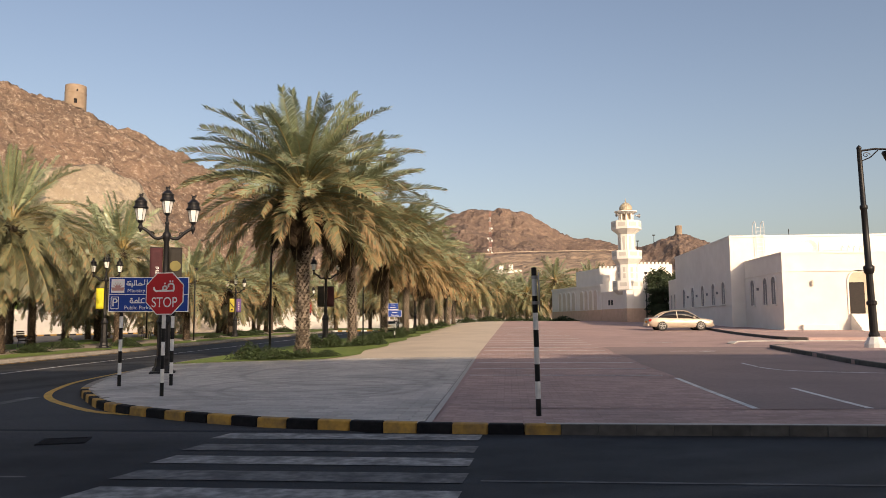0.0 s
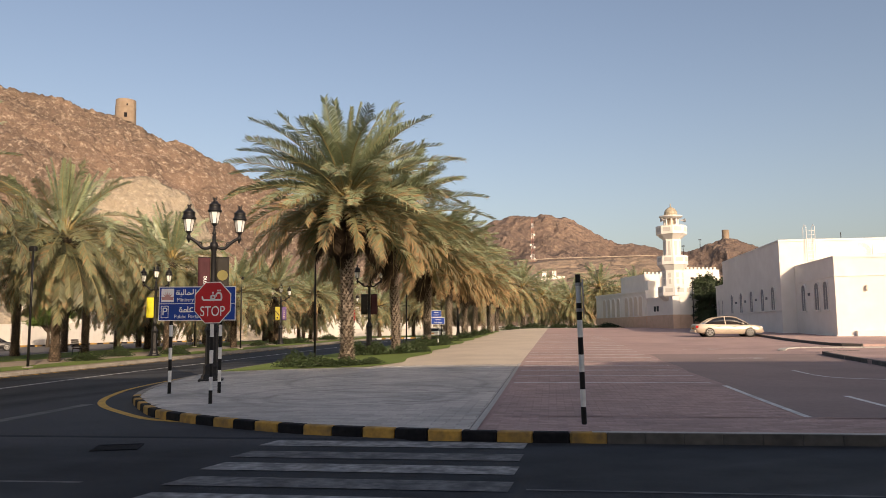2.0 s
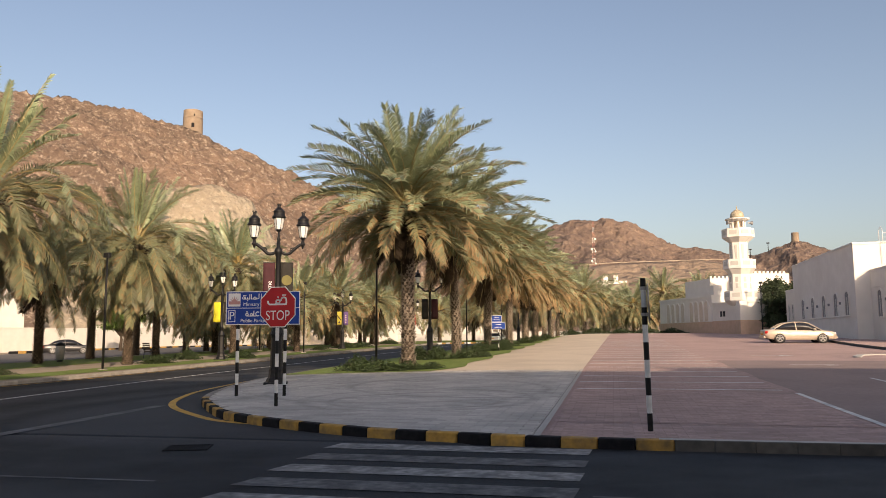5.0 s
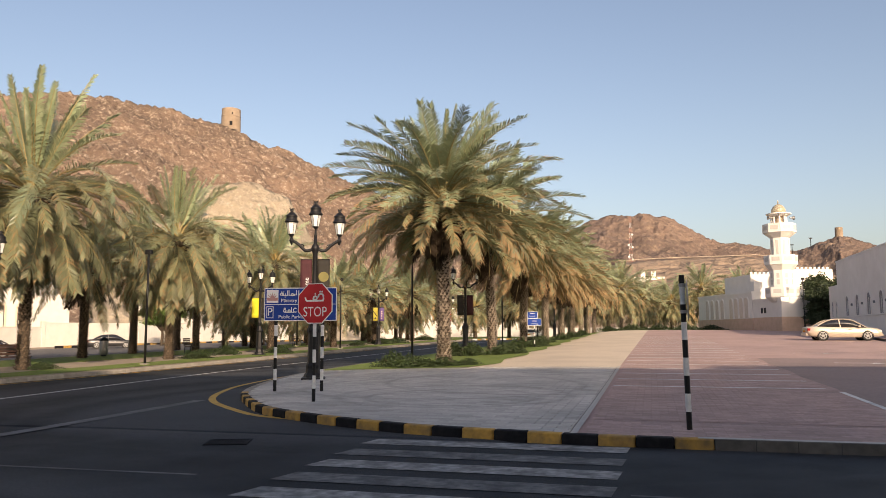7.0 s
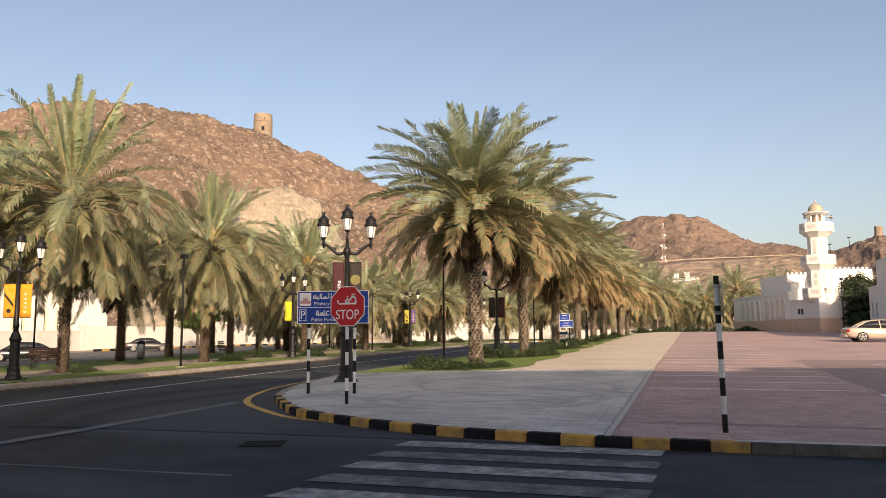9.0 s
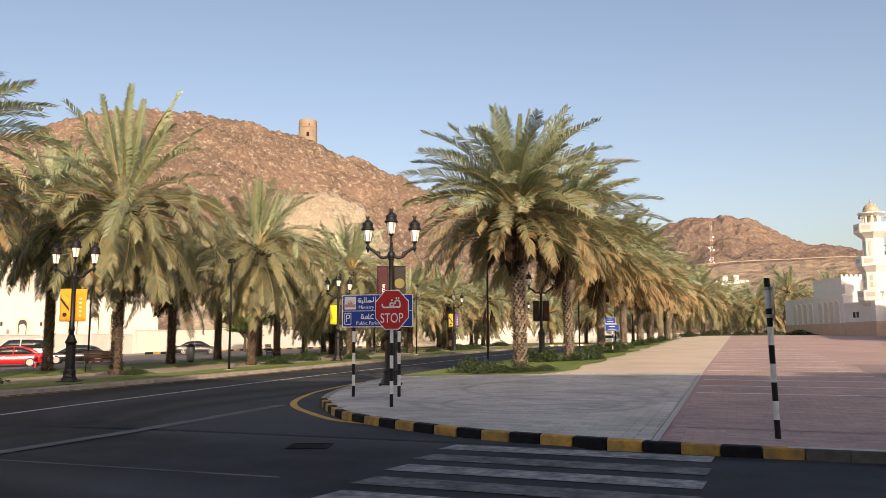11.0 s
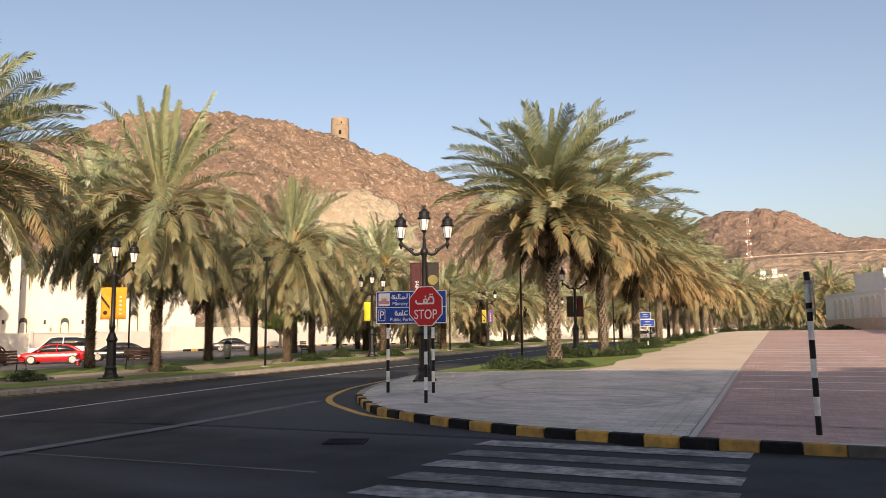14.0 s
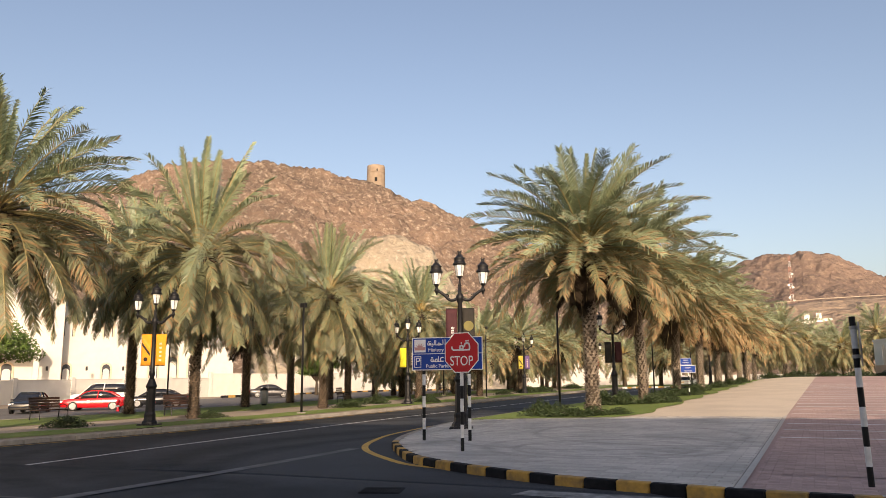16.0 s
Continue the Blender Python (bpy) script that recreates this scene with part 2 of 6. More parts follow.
class Shape:
    """Collects boxes, turned profiles and loose faces into one mesh."""

    def __init__(self):
        self.v, self.f = [], []

    def add(self, verts, faces, m=None):
        o = len(self.v)
        self.v += [tuple(m @ Vector(p)) if m is not None else tuple(p) for p in verts]
        self.f += [tuple(i + o for i in q) for q in faces]
        return self

    def box(self, x0, x1, y0, y1, z0, z1, c=0.0, m=None):
        """Box with its upright and top edges cut by c."""
        c = min(c, (x1 - x0) / 3, (y1 - y0) / 3, (z1 - z0) / 2)
        if c <= 0:
            v = [(x0, y0, z0), (x1, y0, z0), (x1, y1, z0), (x0, y1, z0), (x0, y0, z1), (x1, y0, z1), (x1, y1, z1), (x0, y1, z1)]
            return self.add(v, [(3, 2, 1, 0), (4, 5, 6, 7), (0, 1, 5, 4), (1, 2, 6, 5), (2, 3, 7, 6), (3, 0, 4, 7)], m)

        def ring(i, z):
            return [(x0 + c + i, y0 + i, z), (x1 - c - i, y0 + i, z), (x1 - i, y0 + c + i, z), (x1 - i, y1 - c - i, z),
                    (x1 - c - i, y1 - i, z), (x0 + c + i, y1 - i, z), (x0 + i, y1 - c - i, z), (x0 + i, y0 + c + i, z)]
        v = ring(0, z0) + ring(0, z1 - c) + ring(c * .6, z1)
        f = [tuple(range(7, -1, -1)), tuple(range(16, 24))]
        for k in (0, 8):
            f += [(k + i, k + (i + 1) % 8, k + 8 + (i + 1) % 8, k + 8 + i) for i in range(8)]
        return self.add(v, f, m)

    def lathe(self, prof, n=16, m=None):
        """prof: (radius, z) from bottom to top, turned about z."""
        v, f = [], []
        for r, z in prof:
            v += [(r * math.cos(2 * math.pi * i / n), r * math.sin(2 * math.pi * i / n), z) for i in range(n)]
        for k in range(len(prof) - 1):
            f += [(k * n + i, k * n + (i + 1) % n, (k + 1) * n + (i + 1) % n, (k + 1) * n + i) for i in range(n)]
        f += [tuple(range(n - 1, -1, -1)), tuple((len(prof) - 1) * n + i for i in range(n))]
        return self.add(v, f, m)

    def tube(self, pts, r, n=8):
        """Tube along points; r one radius or one per point."""
        rs = r if isinstance(r, (list, tuple)) else [r] * len(pts)
        pts = [Vector(p) for p in pts]
        v, f = [], []
        for i, p in enumerate(pts):
            d = (pts[min(i + 1, len(pts) - 1)] - pts[max(i - 1, 0)]).normalized()
            a = d.cross(Vector((0, 0, 1)) if abs(d.z) < .9 else Vector((1, 0, 0))).normalized()
            b = d.cross(a)
            v += [tuple(p + (a * math.cos(2 * math.pi * k / n) + b * math.sin(2 * math.pi * k / n)) * rs[i]) for k in range(n)]
        for i in range(len(pts) - 1):
            f += [(i * n + k, i * n + (k + 1) % n, (i + 1) * n + (k + 1) % n, (i + 1) * n + k) for k in range(n)]
        f += [tuple(range(n - 1, -1, -1)), tuple((len(pts) - 1) * n + k for k in range(n))]
        return self.add(v, f)

    def prism(self, poly, z0, z1, m=None):
        """Flat outline (x, y) raised from z0 to z1."""
        n = len(poly)
        v = [(x, y, z0) for x, y in poly] + [(x, y, z1) for x, y in poly]
        f = [tuple(range(n - 1, -1, -1)), tuple(range(n, 2 * n))] + [(i, (i + 1) % n, n + (i + 1) % n, n + i) for i in range(n)]
        return self.add(v, f, m)

    def get(self, material, smooth=False):
        return (self.v, self.f, material, smooth)


def words(name, text, size, material, parent, m, label="", sx=1.0):
    """Raised lettering as a mesh, in the built-in font."""
    cu = bpy.data.curves.new(name, 'FONT')
    cu.body, cu.size, cu.extrude = text, size, .002
    cu.align_x, cu.align_y = 'CENTER', 'CENTER'
    tmp = bpy.data.objects.new(name, cu)
    me = bpy.data.meshes.new_from_object(tmp)
    bpy.data.objects.remove(tmp)
    me.materials.clear()
    me.materials.append(material)
    ob = new(name, me)
    ob.parent = parent
    ob.matrix_basis = m @ Matrix.Diagonal((sx, 1, 1, 1))
    if label:
        ob["label"] = label
    return ob


# ---- lie of the land: nearly level, rising gently up the street ----
def ss(a, b, x):
    k = min(1.0, max(0.0, (x - a) / (b - a)))
    return k * k * (3 - 2 * k)


def soft(d, w):
    return 0.0 if d < -w else ((d + w) ** 2 / (4 * w) if d < w else d)


def land(x, y):
    y = min(y, 95.0)
    w = ss(-14, -2, x)
    return w * (.0155 * soft(y - 12, 6) + .0055 * soft(y - 25, 6)) + (1 - w) * .0105 * soft(y - 23, 6) - .12 * ss(-9, -17, x) - .33 * ss(-34, -48, x)


def sheet(name, rows, up, material, cols=10, label="", kind="structure", category="", skirt=0.0, cell=None):
    """Surface over rows of (y, x_left, x_right), laid on the land."""
    v, f = [], []
    for y, a, b in rows:
        for i in range(cols + 1):
            x = a + (b - a) * i / cols
            v.append((x, y, land(x, y) + up))
    n = cols + 1
    for j in range(len(rows) - 1):
        f += [(j * n + i, j * n + i + 1, (j + 1) * n + i + 1, (j + 1) * n + i) for i in range(cols)]
    ob = new(name, mesh(name, v, f, material, True))
    return tagged(ob, label, category or name, "", kind)


def steps(a, b, d):
    n = max(1, round((b - a) / d))
    return [a + (b - a) * i / n for i in range(n + 1)]


def along(line, d):
    """Points every d metres on a smooth line through the given ones."""
    pts = [Vector((*p, 0)) for p in line]
    fine = []
    for i in range(len(pts) - 1):
        p0, p1, p2, p3 = pts[max(i - 1, 0)], pts[i], pts[i + 1], pts[min(i + 2, len(pts) - 1)]
        for k in range(20):
            t = k / 20
            fine.append(.5 * (2 * p1 + (p2 - p0) * t + (2 * p0 - 5 * p1 + 4 * p2 - p3) * t * t + (3 * p1 - p0 - 3 * p2 + p3) * t ** 3))
    fine.append(pts[-1])
    out, need = [fine[0]], d
    for a, b in zip(fine, fine[1:]):
        seg = (b - a).length
        while seg >= need:
            a = a + (b - a) * (need / seg)
            out.append(a)
            seg = (b - a).length
            need = d
        need -= seg
    return [(p.x, p.y) for p in out]


def ribbon(name, line, width, up, material, label, d=.5):
    pts = along(line, d)
    v, f = [], []
    for i, (x, y) in enumerate(pts):
        a, b = pts[max(i - 1, 0)], pts[min(i + 1, len(pts) - 1)]
        t = Vector((b[0] - a[0], b[1] - a[1])).normalized()
        for s in (-.5, .5):
            px, py = x - t.y * width * s, y + t.x * width * s
            v.append((px, py, land(px, py) + up))
        if i:
            f.append((2 * i - 2, 2 * i - 1, 2 * i + 1, 2 * i))
    ob = new(name, mesh(name, v, [tuple(reversed(q)) for q in f], material))
    return tagged(ob, label, "road marking", "", "structure")


def tyre_marks(material, rings, dark, strength):
    """Worn tyre rubber left in arcs: (x, y, radius, width)."""
    nt = material.node_tree
    n, l = nt.nodes, nt.links
    b = n["Principled BSDF"]
    geo = n.new("ShaderNodeNewGeometry")
    nz = n.new("ShaderNodeTexNoise")
    nz.inputs["Scale"].default_value = 1.1
    nz.inputs["Detail"].default_value = 4
    l.new(geo.outputs["Position"], nz.inputs["Vector"])
    total = None
    for cx, cy, r, w in rings:
        d = n.new("ShaderNodeVectorMath")
        d.operation = 'MULTIPLY_ADD'
        d.inputs[1].default_value, d.inputs[2].default_value = (1, 1, 0), (-cx, -cy, 0)
        l.new(geo.outputs["Position"], d.inputs[0])
        ln = n.new("ShaderNodeVectorMath")
        ln.operation = 'LENGTH'
        l.new(d.outputs[0], ln.inputs[0])
        s = n.new("ShaderNodeMath")
        s.operation = 'SUBTRACT'
        s.inputs[1].default_value = r
        l.new(ln.outputs["Value"], s.inputs[0])
        a = n.new("ShaderNodeMath")
        a.operation = 'ABSOLUTE'
        l.new(s.outputs[0], a.inputs[0])
        m = n.new("ShaderNodeMapRange")
        m.inputs[1].default_value, m.inputs[2].default_value, m.inputs[3].default_value, m.inputs[4].default_value = w * .2, w, 1, 0
        l.new(a.outputs[0], m.inputs[0])
        if total is None:
            total = m.outputs[0]
        else:
            mx = n.new("ShaderNodeMath")
            mx.operation = 'MAXIMUM'
            l.new(total, mx.inputs[0])
            l.new(m.outputs[0], mx.inputs[1])
            total = mx.outputs[0]
    k = n.new("ShaderNodeMath")
    k.operation = 'MULTIPLY'
    l.new(total, k.inputs[0])
    l.new(nz.outputs[0], k.inputs[1])
    mix = n.new("ShaderNodeMix")
    mix.data_type = 'RGBA'
    k2 = n.new("ShaderNodeMath")
    k2.operation = 'MULTIPLY'
    k2.inputs[1].default_value = strength
    l.new(k.outputs[0], k2.inputs[0])
    l.new(k2.outputs[0], mix.inputs[0])
    l.new(b.inputs["Base Color"].links[0].from_socket, mix.inputs[6])
    mix.inputs[7].default_value = (*dark, 1)
    l.new(mix.outputs[2], b.inputs["Base Color"])


for mm in (M_paver, M_paverj):
    tyre_marks(mm, [(-4.2, 16.6, 1.9, .16), (-4.3, 17.0, 2.6, .2), (-5.2, 19.5, 3.6, .18), (-3.0, 21.5, 4.2, .2)], (.12, .11, .105), .5)
tyre_marks(M_asphalt, [(-6, 24, 14.2, .9), (-6, 24, 16.2, .8), (-4.5, 22.5, 16.6, .6), (-3.5, 25, 20, 1.1), (-9, 19, 13.5, .7), (-2.5, 17.5, 10.2, .8), (-3.2, 19.5, 11.8, 1.3), (-5, 25, 16.2, 1.6)], (.007, .008, .010), 1.25)


# ---- the setting: ground, roads, paving ----
def ground_sheet():
    xs = [-4000, -2000, -1000, -600, -400, -260, -180, -140] + steps(-110, 60, 5) + [75, 100, 140, 200, 320, 600, 1200, 2500, 4000]
    ys = [-4000, -2000, -800, -300, -120, -60, -30] + steps(-15, 110, 5) + [130, 160, 200, 260, 400, 700, 1300, 2500, 4000]
    v = [(x, y, land(x, y) - .08) for y in ys for x in xs]
    n = len(xs)
    f = [(j * n + i, j * n + i + 1, (j + 1) * n + i + 1, (j + 1) * n + i) for j in range(len(ys) - 1) for i in range(n - 1)]
    tagged(new("ground", mesh("ground", v, f, M_sand, True)), "dry sandy ground round the square and roads", "ground", "", "structure")


KERB = [(30, 11.35), (15, 11.28), (6, 11.22), (.45, 11.18), (-.9, 11.24), (-1.9, 11.39), (-3.52, 11.7), (-4.61, 12.12), (-5.68, 12.66), (-6.71, 13.31), (-7.58, 14.05), (-8.39, 15.1), (-9.11, 16.14), (-9.63, 16.98),
        (-10.4, 18.74), (-11.04, 20.64), (-11.55, 22.4), (-12.25, 25.5), (-12.6, 30), (-12.7, 38), (-12.7, 60), (-12.7, 110)]
KP = along(KERB, .1)


def kerb_x(y):
    best = [p for p in KP if p[0] < .45]
    for a, b in zip(best, best[1:]):
        if a[1] <= y <= b[1]:
            return a[0] + (b[0] - a[0]) * (y - a[1]) / max(1e-6, b[1] - a[1])
    return best[-1][0] if y > 50 else best[0][0]


ground_sheet()
P = .14                                # height of the square above the road
EDGE = -1.06                           # seam between the grey and the red paving


def edge(y):
    return EDGE + .0105 * max(0.0, y - 28)



road = sheet("road", [(y, -21.7, kerb_x(y) + .3 if y > 11.4 else 80) for y in [-9, -4, 0, 4, 8, 10.3, 11.0, 11.25] + steps(11.45, 110, 1.5)], 0, M_asphalt, 24,
             "dark asphalt avenue and junction with tyre marks")
sheet("road_far_side", [(y, -60, -34.4) for y in steps(-20, 120, 5)], 0, M_asphalt2, 8, "worn grey asphalt of the second carriageway")
sheet("road_south", [(y, -21.7, -13) for y in steps(-120, -9, 10)], 0, M_asphalt, 4, "dark asphalt avenue")

grey_rows = [(y, kerb_x(y) + .16, EDGE) for y in [11.27, 11.35, 11.45, 11.6, 11.8, 12, 12.5, 13, 13.6, 14.3, 15, 16, 17, 18, 19, 20, 22, 24, 26, 28]]
pavement_near = sheet("pavement_grey", grey_rows, P - .012, M_joint, 14, "grey block paved corner of the square, shaded")
sheet("pavement_sandy", [(y, kerb_x(y) + .16, edge(y)) for y in [27.6] + steps(28, 110, 2)], P, M_tan, 14, "sunlit sandy paved walkway beside the palms")
pavement_red = sheet("pavement_red", [(y, edge(y), 60) for y in [11.3, 12, 13] + steps(14, 96, 2)], P - .012, M_redjoint, 24, "red block paved car park")
for rows, nm in (([(y, edge(y), 60) for y in steps(34, 96, 2)], "pavement_red_far"), ([(y, 9.5, 60) for y in [11.4] + steps(12, 34, 2)], "pavement_red_side")):
    sheet(nm, rows, P, M_redj, 24, "worn red block paved car park")
# lane sheet in a darker, smoother colour than the blocks, up to y = 34
sheet("drive_lane", [(y, 4.15 + .06 * math.sin(y), 60) for y in [13.2] + steps(14, 34, 2)], P + .003, M_lane, 24, "smooth dark drive lane through the car park")
sheet("pavement_far", [(y, 9.2, 60) for y in steps(96, 130, 6)], P - .012, M_sand, 12, "sandy ground beyond the car park")

sheet("grass_verge", [(y, kerb_x(y) + .18, -5.9 + .2 * math.sin(y * .9) + (.2 if y < 30 else 0) * (y - 30)) for y in steps(27.3, 108, .9)], P + .02, M_grass, 6,
      "mown green lawn verge under the row of palms")
MED = -21.7
sheet("median_gravel", [(y, MED - .75, MED - .15) for y in steps(-20, 112, 2)], P - .01, M_path, 2, "pale edging strip beside the median kerb")
sheet("grass_median", [(y, -24.7 + .12 * math.sin(y * 1.3), MED - .75) for y in steps(-20, 112, 1.2)], P + .01, M_grass, 4, "sunlit green lawn strip of the median")
sheet("median_path", [(y, -28.7, -24.65) for y in steps(-20, 112, 2)], P - .015, M_path, 4, "pale paved footpath along the median")
sheet("grass_median_back", [(y, -34.1, -28.6) for y in steps(-20, 112, 1.5)], P, M_grass, 5, "lawn strip with palms behind the path")
sheet("lawn_far", [(y, -33, -26) for y in steps(112, 150, 4)], P, M_grass, 4, "far green lawn")


def kerb_run(name, line, d, h, w, mats, label, below=.12):
    """A kerb of separate blocks along a line; mats(i, x, y) picks the paint."""
    root = empty(name, Matrix(), label, "kerb")
    root["kind"] = "structure"
    pts = along(line, d)
    cache = {}
    for i, (a, b) in enumerate(zip(pts, pts[1:])):
        mm = mats(i, *a)
        if mm.name not in cache:
            g = .0015 if mm is M_kerbdark else .006
            cache[mm.name] = mesh("kerb_block", *Shape().box(g, d - g, 0, w, -below, h, .008 if mm is M_kerbdark else .02).get(mm))
        z0, z1 = land(*a), land(*b)
        L = math.hypot(b[0] - a[0], b[1] - a[1])
        o = part("kerb_block", cache[mm.name], root)
        o.matrix_basis = Matrix.Translation((a[0], a[1], z0)) @ Matrix.Rotation(math.atan2(b[1] - a[1], b[0] - a[0]), 4, 'Z') @ Matrix.Rotation(-math.atan2(z1 - z0, L), 4, 'Y')
    return root


def painted(i, x, y):
    if x > .45:
        return M_kerbdark
    if y > 17.4:
        return M_kerb
    return M_kyellow if i % 2 else M_kblack


front = [p for p in KERB if p[1] < 62]
kerb_run("kerb_square", list(reversed(front)), .52, P + .008, .17, painted, "kerb painted in worn yellow and black blocks round the corner")
kerb_run("kerb_median", [(MED, 112), (MED, 60), (MED, 20), (MED, -18)], .9, P + .01, .16, lambda i, x, y: M_kerb, "grey concrete kerb of the median", .15)
kerb_run("kerb_median_back", [(-34.3, -18), (-34.3, 110)], 1.5, P + .01, .16, lambda i, x, y: M_kerb, "grey concrete kerb behind the median", .15)

# markings
ribbon("kerb_cap", [(.62, 11.27), (6, 11.31), (15, 11.37), (30, 11.44)], .15, P + .012, M_strip, "pale worn top of the grey kerb")
ribbon("yellow_line", [(-6.2, 13.15), (-6.69, 13.28), (-7.47, 13.67), (-8.63, 14.76), (-9.65, 15.87), (-10.5, 17.13), (-11.3, 18.79), (-12.3, 21.5), (-13.0, 25), (-13.3, 28), (-13.5, 33), (-13.5, 40), (-13.5, 100)],
       .17, .006, M_yellow, "yellow edge line sweeping round the corner")
ribbon("yellow_line_median", [(MED + .55, -10), (MED + .55, 100)], .12, .006, M_yellow, "yellow edge line beside the median kerb", 2)
ribbon("white_line", [(-14.6, 2), (-15.7, 11.2), (-16.7, 17.0), (-17.5, 24), (-17.8, 31), (-17.8, 42), (-17.8, 100)], .13, .006, M_whiteline, "white lane line of the avenue", 1)
ribbon("white_edge_line", [(-9.9, 1), (-10.0, 8), (-10.05, 11.5), (-10.45, 16.9)], .32, .006, M_faint, "worn grey white line across the junction", .5)
ribbon("give_way_line", [(-12, 7.75), (-4.3, 7.95)], .07, .006, M_faint, "faint worn line across the side road", 1)
ribbon("centre_line", [(-.2, 8.0), (30, 8.1)], .06, .006, M_faint, "faint worn line along the side road", 1)
for k, y in enumerate((10.86, 9.9, 9.02, 8.12, 7.26, 6.35)):
    o = sheet("zebra_stripe", [(y - .25, -4.06, -.32 - .02 * k), (y, -4.0, -.30 - .02 * k), (y + .25, -3.95, -.28 - .02 * k)], .008, M_white2 if k % 2 else M_white, 6,
              "worn white zebra crossing stripe on asphalt", "structure", "zebra crossing")
    o["group"] = "zebra crossing stripes"
for y in steps(19.95, 66.15, 2.31):
    sheet("bay_line", [(y - .075, EDGE + .15, 3.95), (y + .075, EDGE + .15, 3.95)], P + .008, M_whiteline, 4, "faded white parking bay line on red paving", "structure", "road marking")["group"] = "parking bay lines"
for a, b, w in (((4.13, 13.2), (4.12, 19.2), .12), ((5.98, 13.3), (5.97, 17.1), .12), ((7.19, 24.4), (7.18, 22.6), .1)):
    ribbon("bay_line_long", [a, ((a[0] + b[0]) / 2, (a[1] + b[1]) / 2), b], w, P + .008, M_whiteline, "white painted line on the red paving")
ribbon("bay_line_curved", [(7.17, 22.7), (7.45, 21.65), (8.26, 21.1), (9.7, 20.6), (12, 19.9)], .1, P + .008, M_whiteline, "curved white painted line on the red paving", .2)
sheet("seam_line", [(y, EDGE - .07, EDGE + .03) for y in steps(11.36, 28, 2)], P + .008, M_strip, 1, "pale concrete edging strip between two pavings")
sheet("seam_line_front", [(13.12, EDGE, 14), (13.2, EDGE, 14)], P + .007, M_redjoint, 12, "dark joint across the red paving")
# painted arrows, faded
for x, y, r in ((7.3, 30.9, 0), (7.2, 38.4, 0)):
    v = [(-.9, -.08), (.3, -.08), (.3, -.3), (1.0, 0), (.3, .3), (.3, .08), (-.9, .08)]
    o = new("painted_arrow", mesh("painted_arrow", [(x + a, y + b * 1.6, land(x + a, y) + P + .008) for a, b in v], [tuple(range(7))], M_whiteline))
    tagged(o, "faded white arrow painted on the red paving", "road marking", "", "structure")

# raised pavements beside the white building
def raised(name, poly, label, front):
    root = Shape()
    z = [land(x, y) for x, y in poly]
    n = len(poly)
    v = [(x, y, land(x, y) - .1) for x, y in poly] + [(x, y, land(x, y) + P + .13) for x, y in poly]
    root.add(v, [tuple(range(n, 2 * n))] + [(i, (i + 1) % n, n + (i + 1) % n, n + i) for i in range(n)])
    tagged(new(name, mesh(name, *root.get(M_redj))), label, "pavement", "", "structure")
    kerb_run("kerb_" + name, poly[front[0]:front[1]], .95, P + .14, .15, lambda i, x, y: M_kerbdark, "worn grey concrete kerb of a raised pavement")


raised("pavement_lamp", [(38, 33.9), (12.5, 33.8), (10.95, 33.2), (10.62, 30), (10.5, 27), (10.3, 24), (10.45, 21.2), (11.0, 18.5), (12.0, 16.5), (38, 16.5)], "raised paved island with a lamp post", (1, 9))
raised("pavement_building", [(50, 40.4), (15.2, 40.4), (14.5, 41), (14.15, 43), (14.2, 50), (14.9, 59.3), (15.2, 70), (15.4, 84), (15.4, 94), (50, 94)], "raised pavement round the white building", (1, 8))
kerb_run("kerb_lane", [(10.5, 36.6), (11.5, 38.8), (14, 39.0), (22, 38.9), (34, 38.7)], .95, P + .05, .35, lambda i, x, y: M_strip, "low pale kerb strip of the lane beside the building")

# unseen block added behind the viewpoint; its stepped top shapes the corner's long shade
b = Shape().box(-4.2, 60, -24, -9.0, 0, 16.8).box(8.5, 25.6, -24, -9.02, 16.78, 17.0).box(25.6, 60, -24, -9.01, 16.77, 18.05)
shade = empty("office_building", Matrix(), "unseen block added to throw shade over the corner", "building")
part("wall", b.get(M_plaster2), shade)


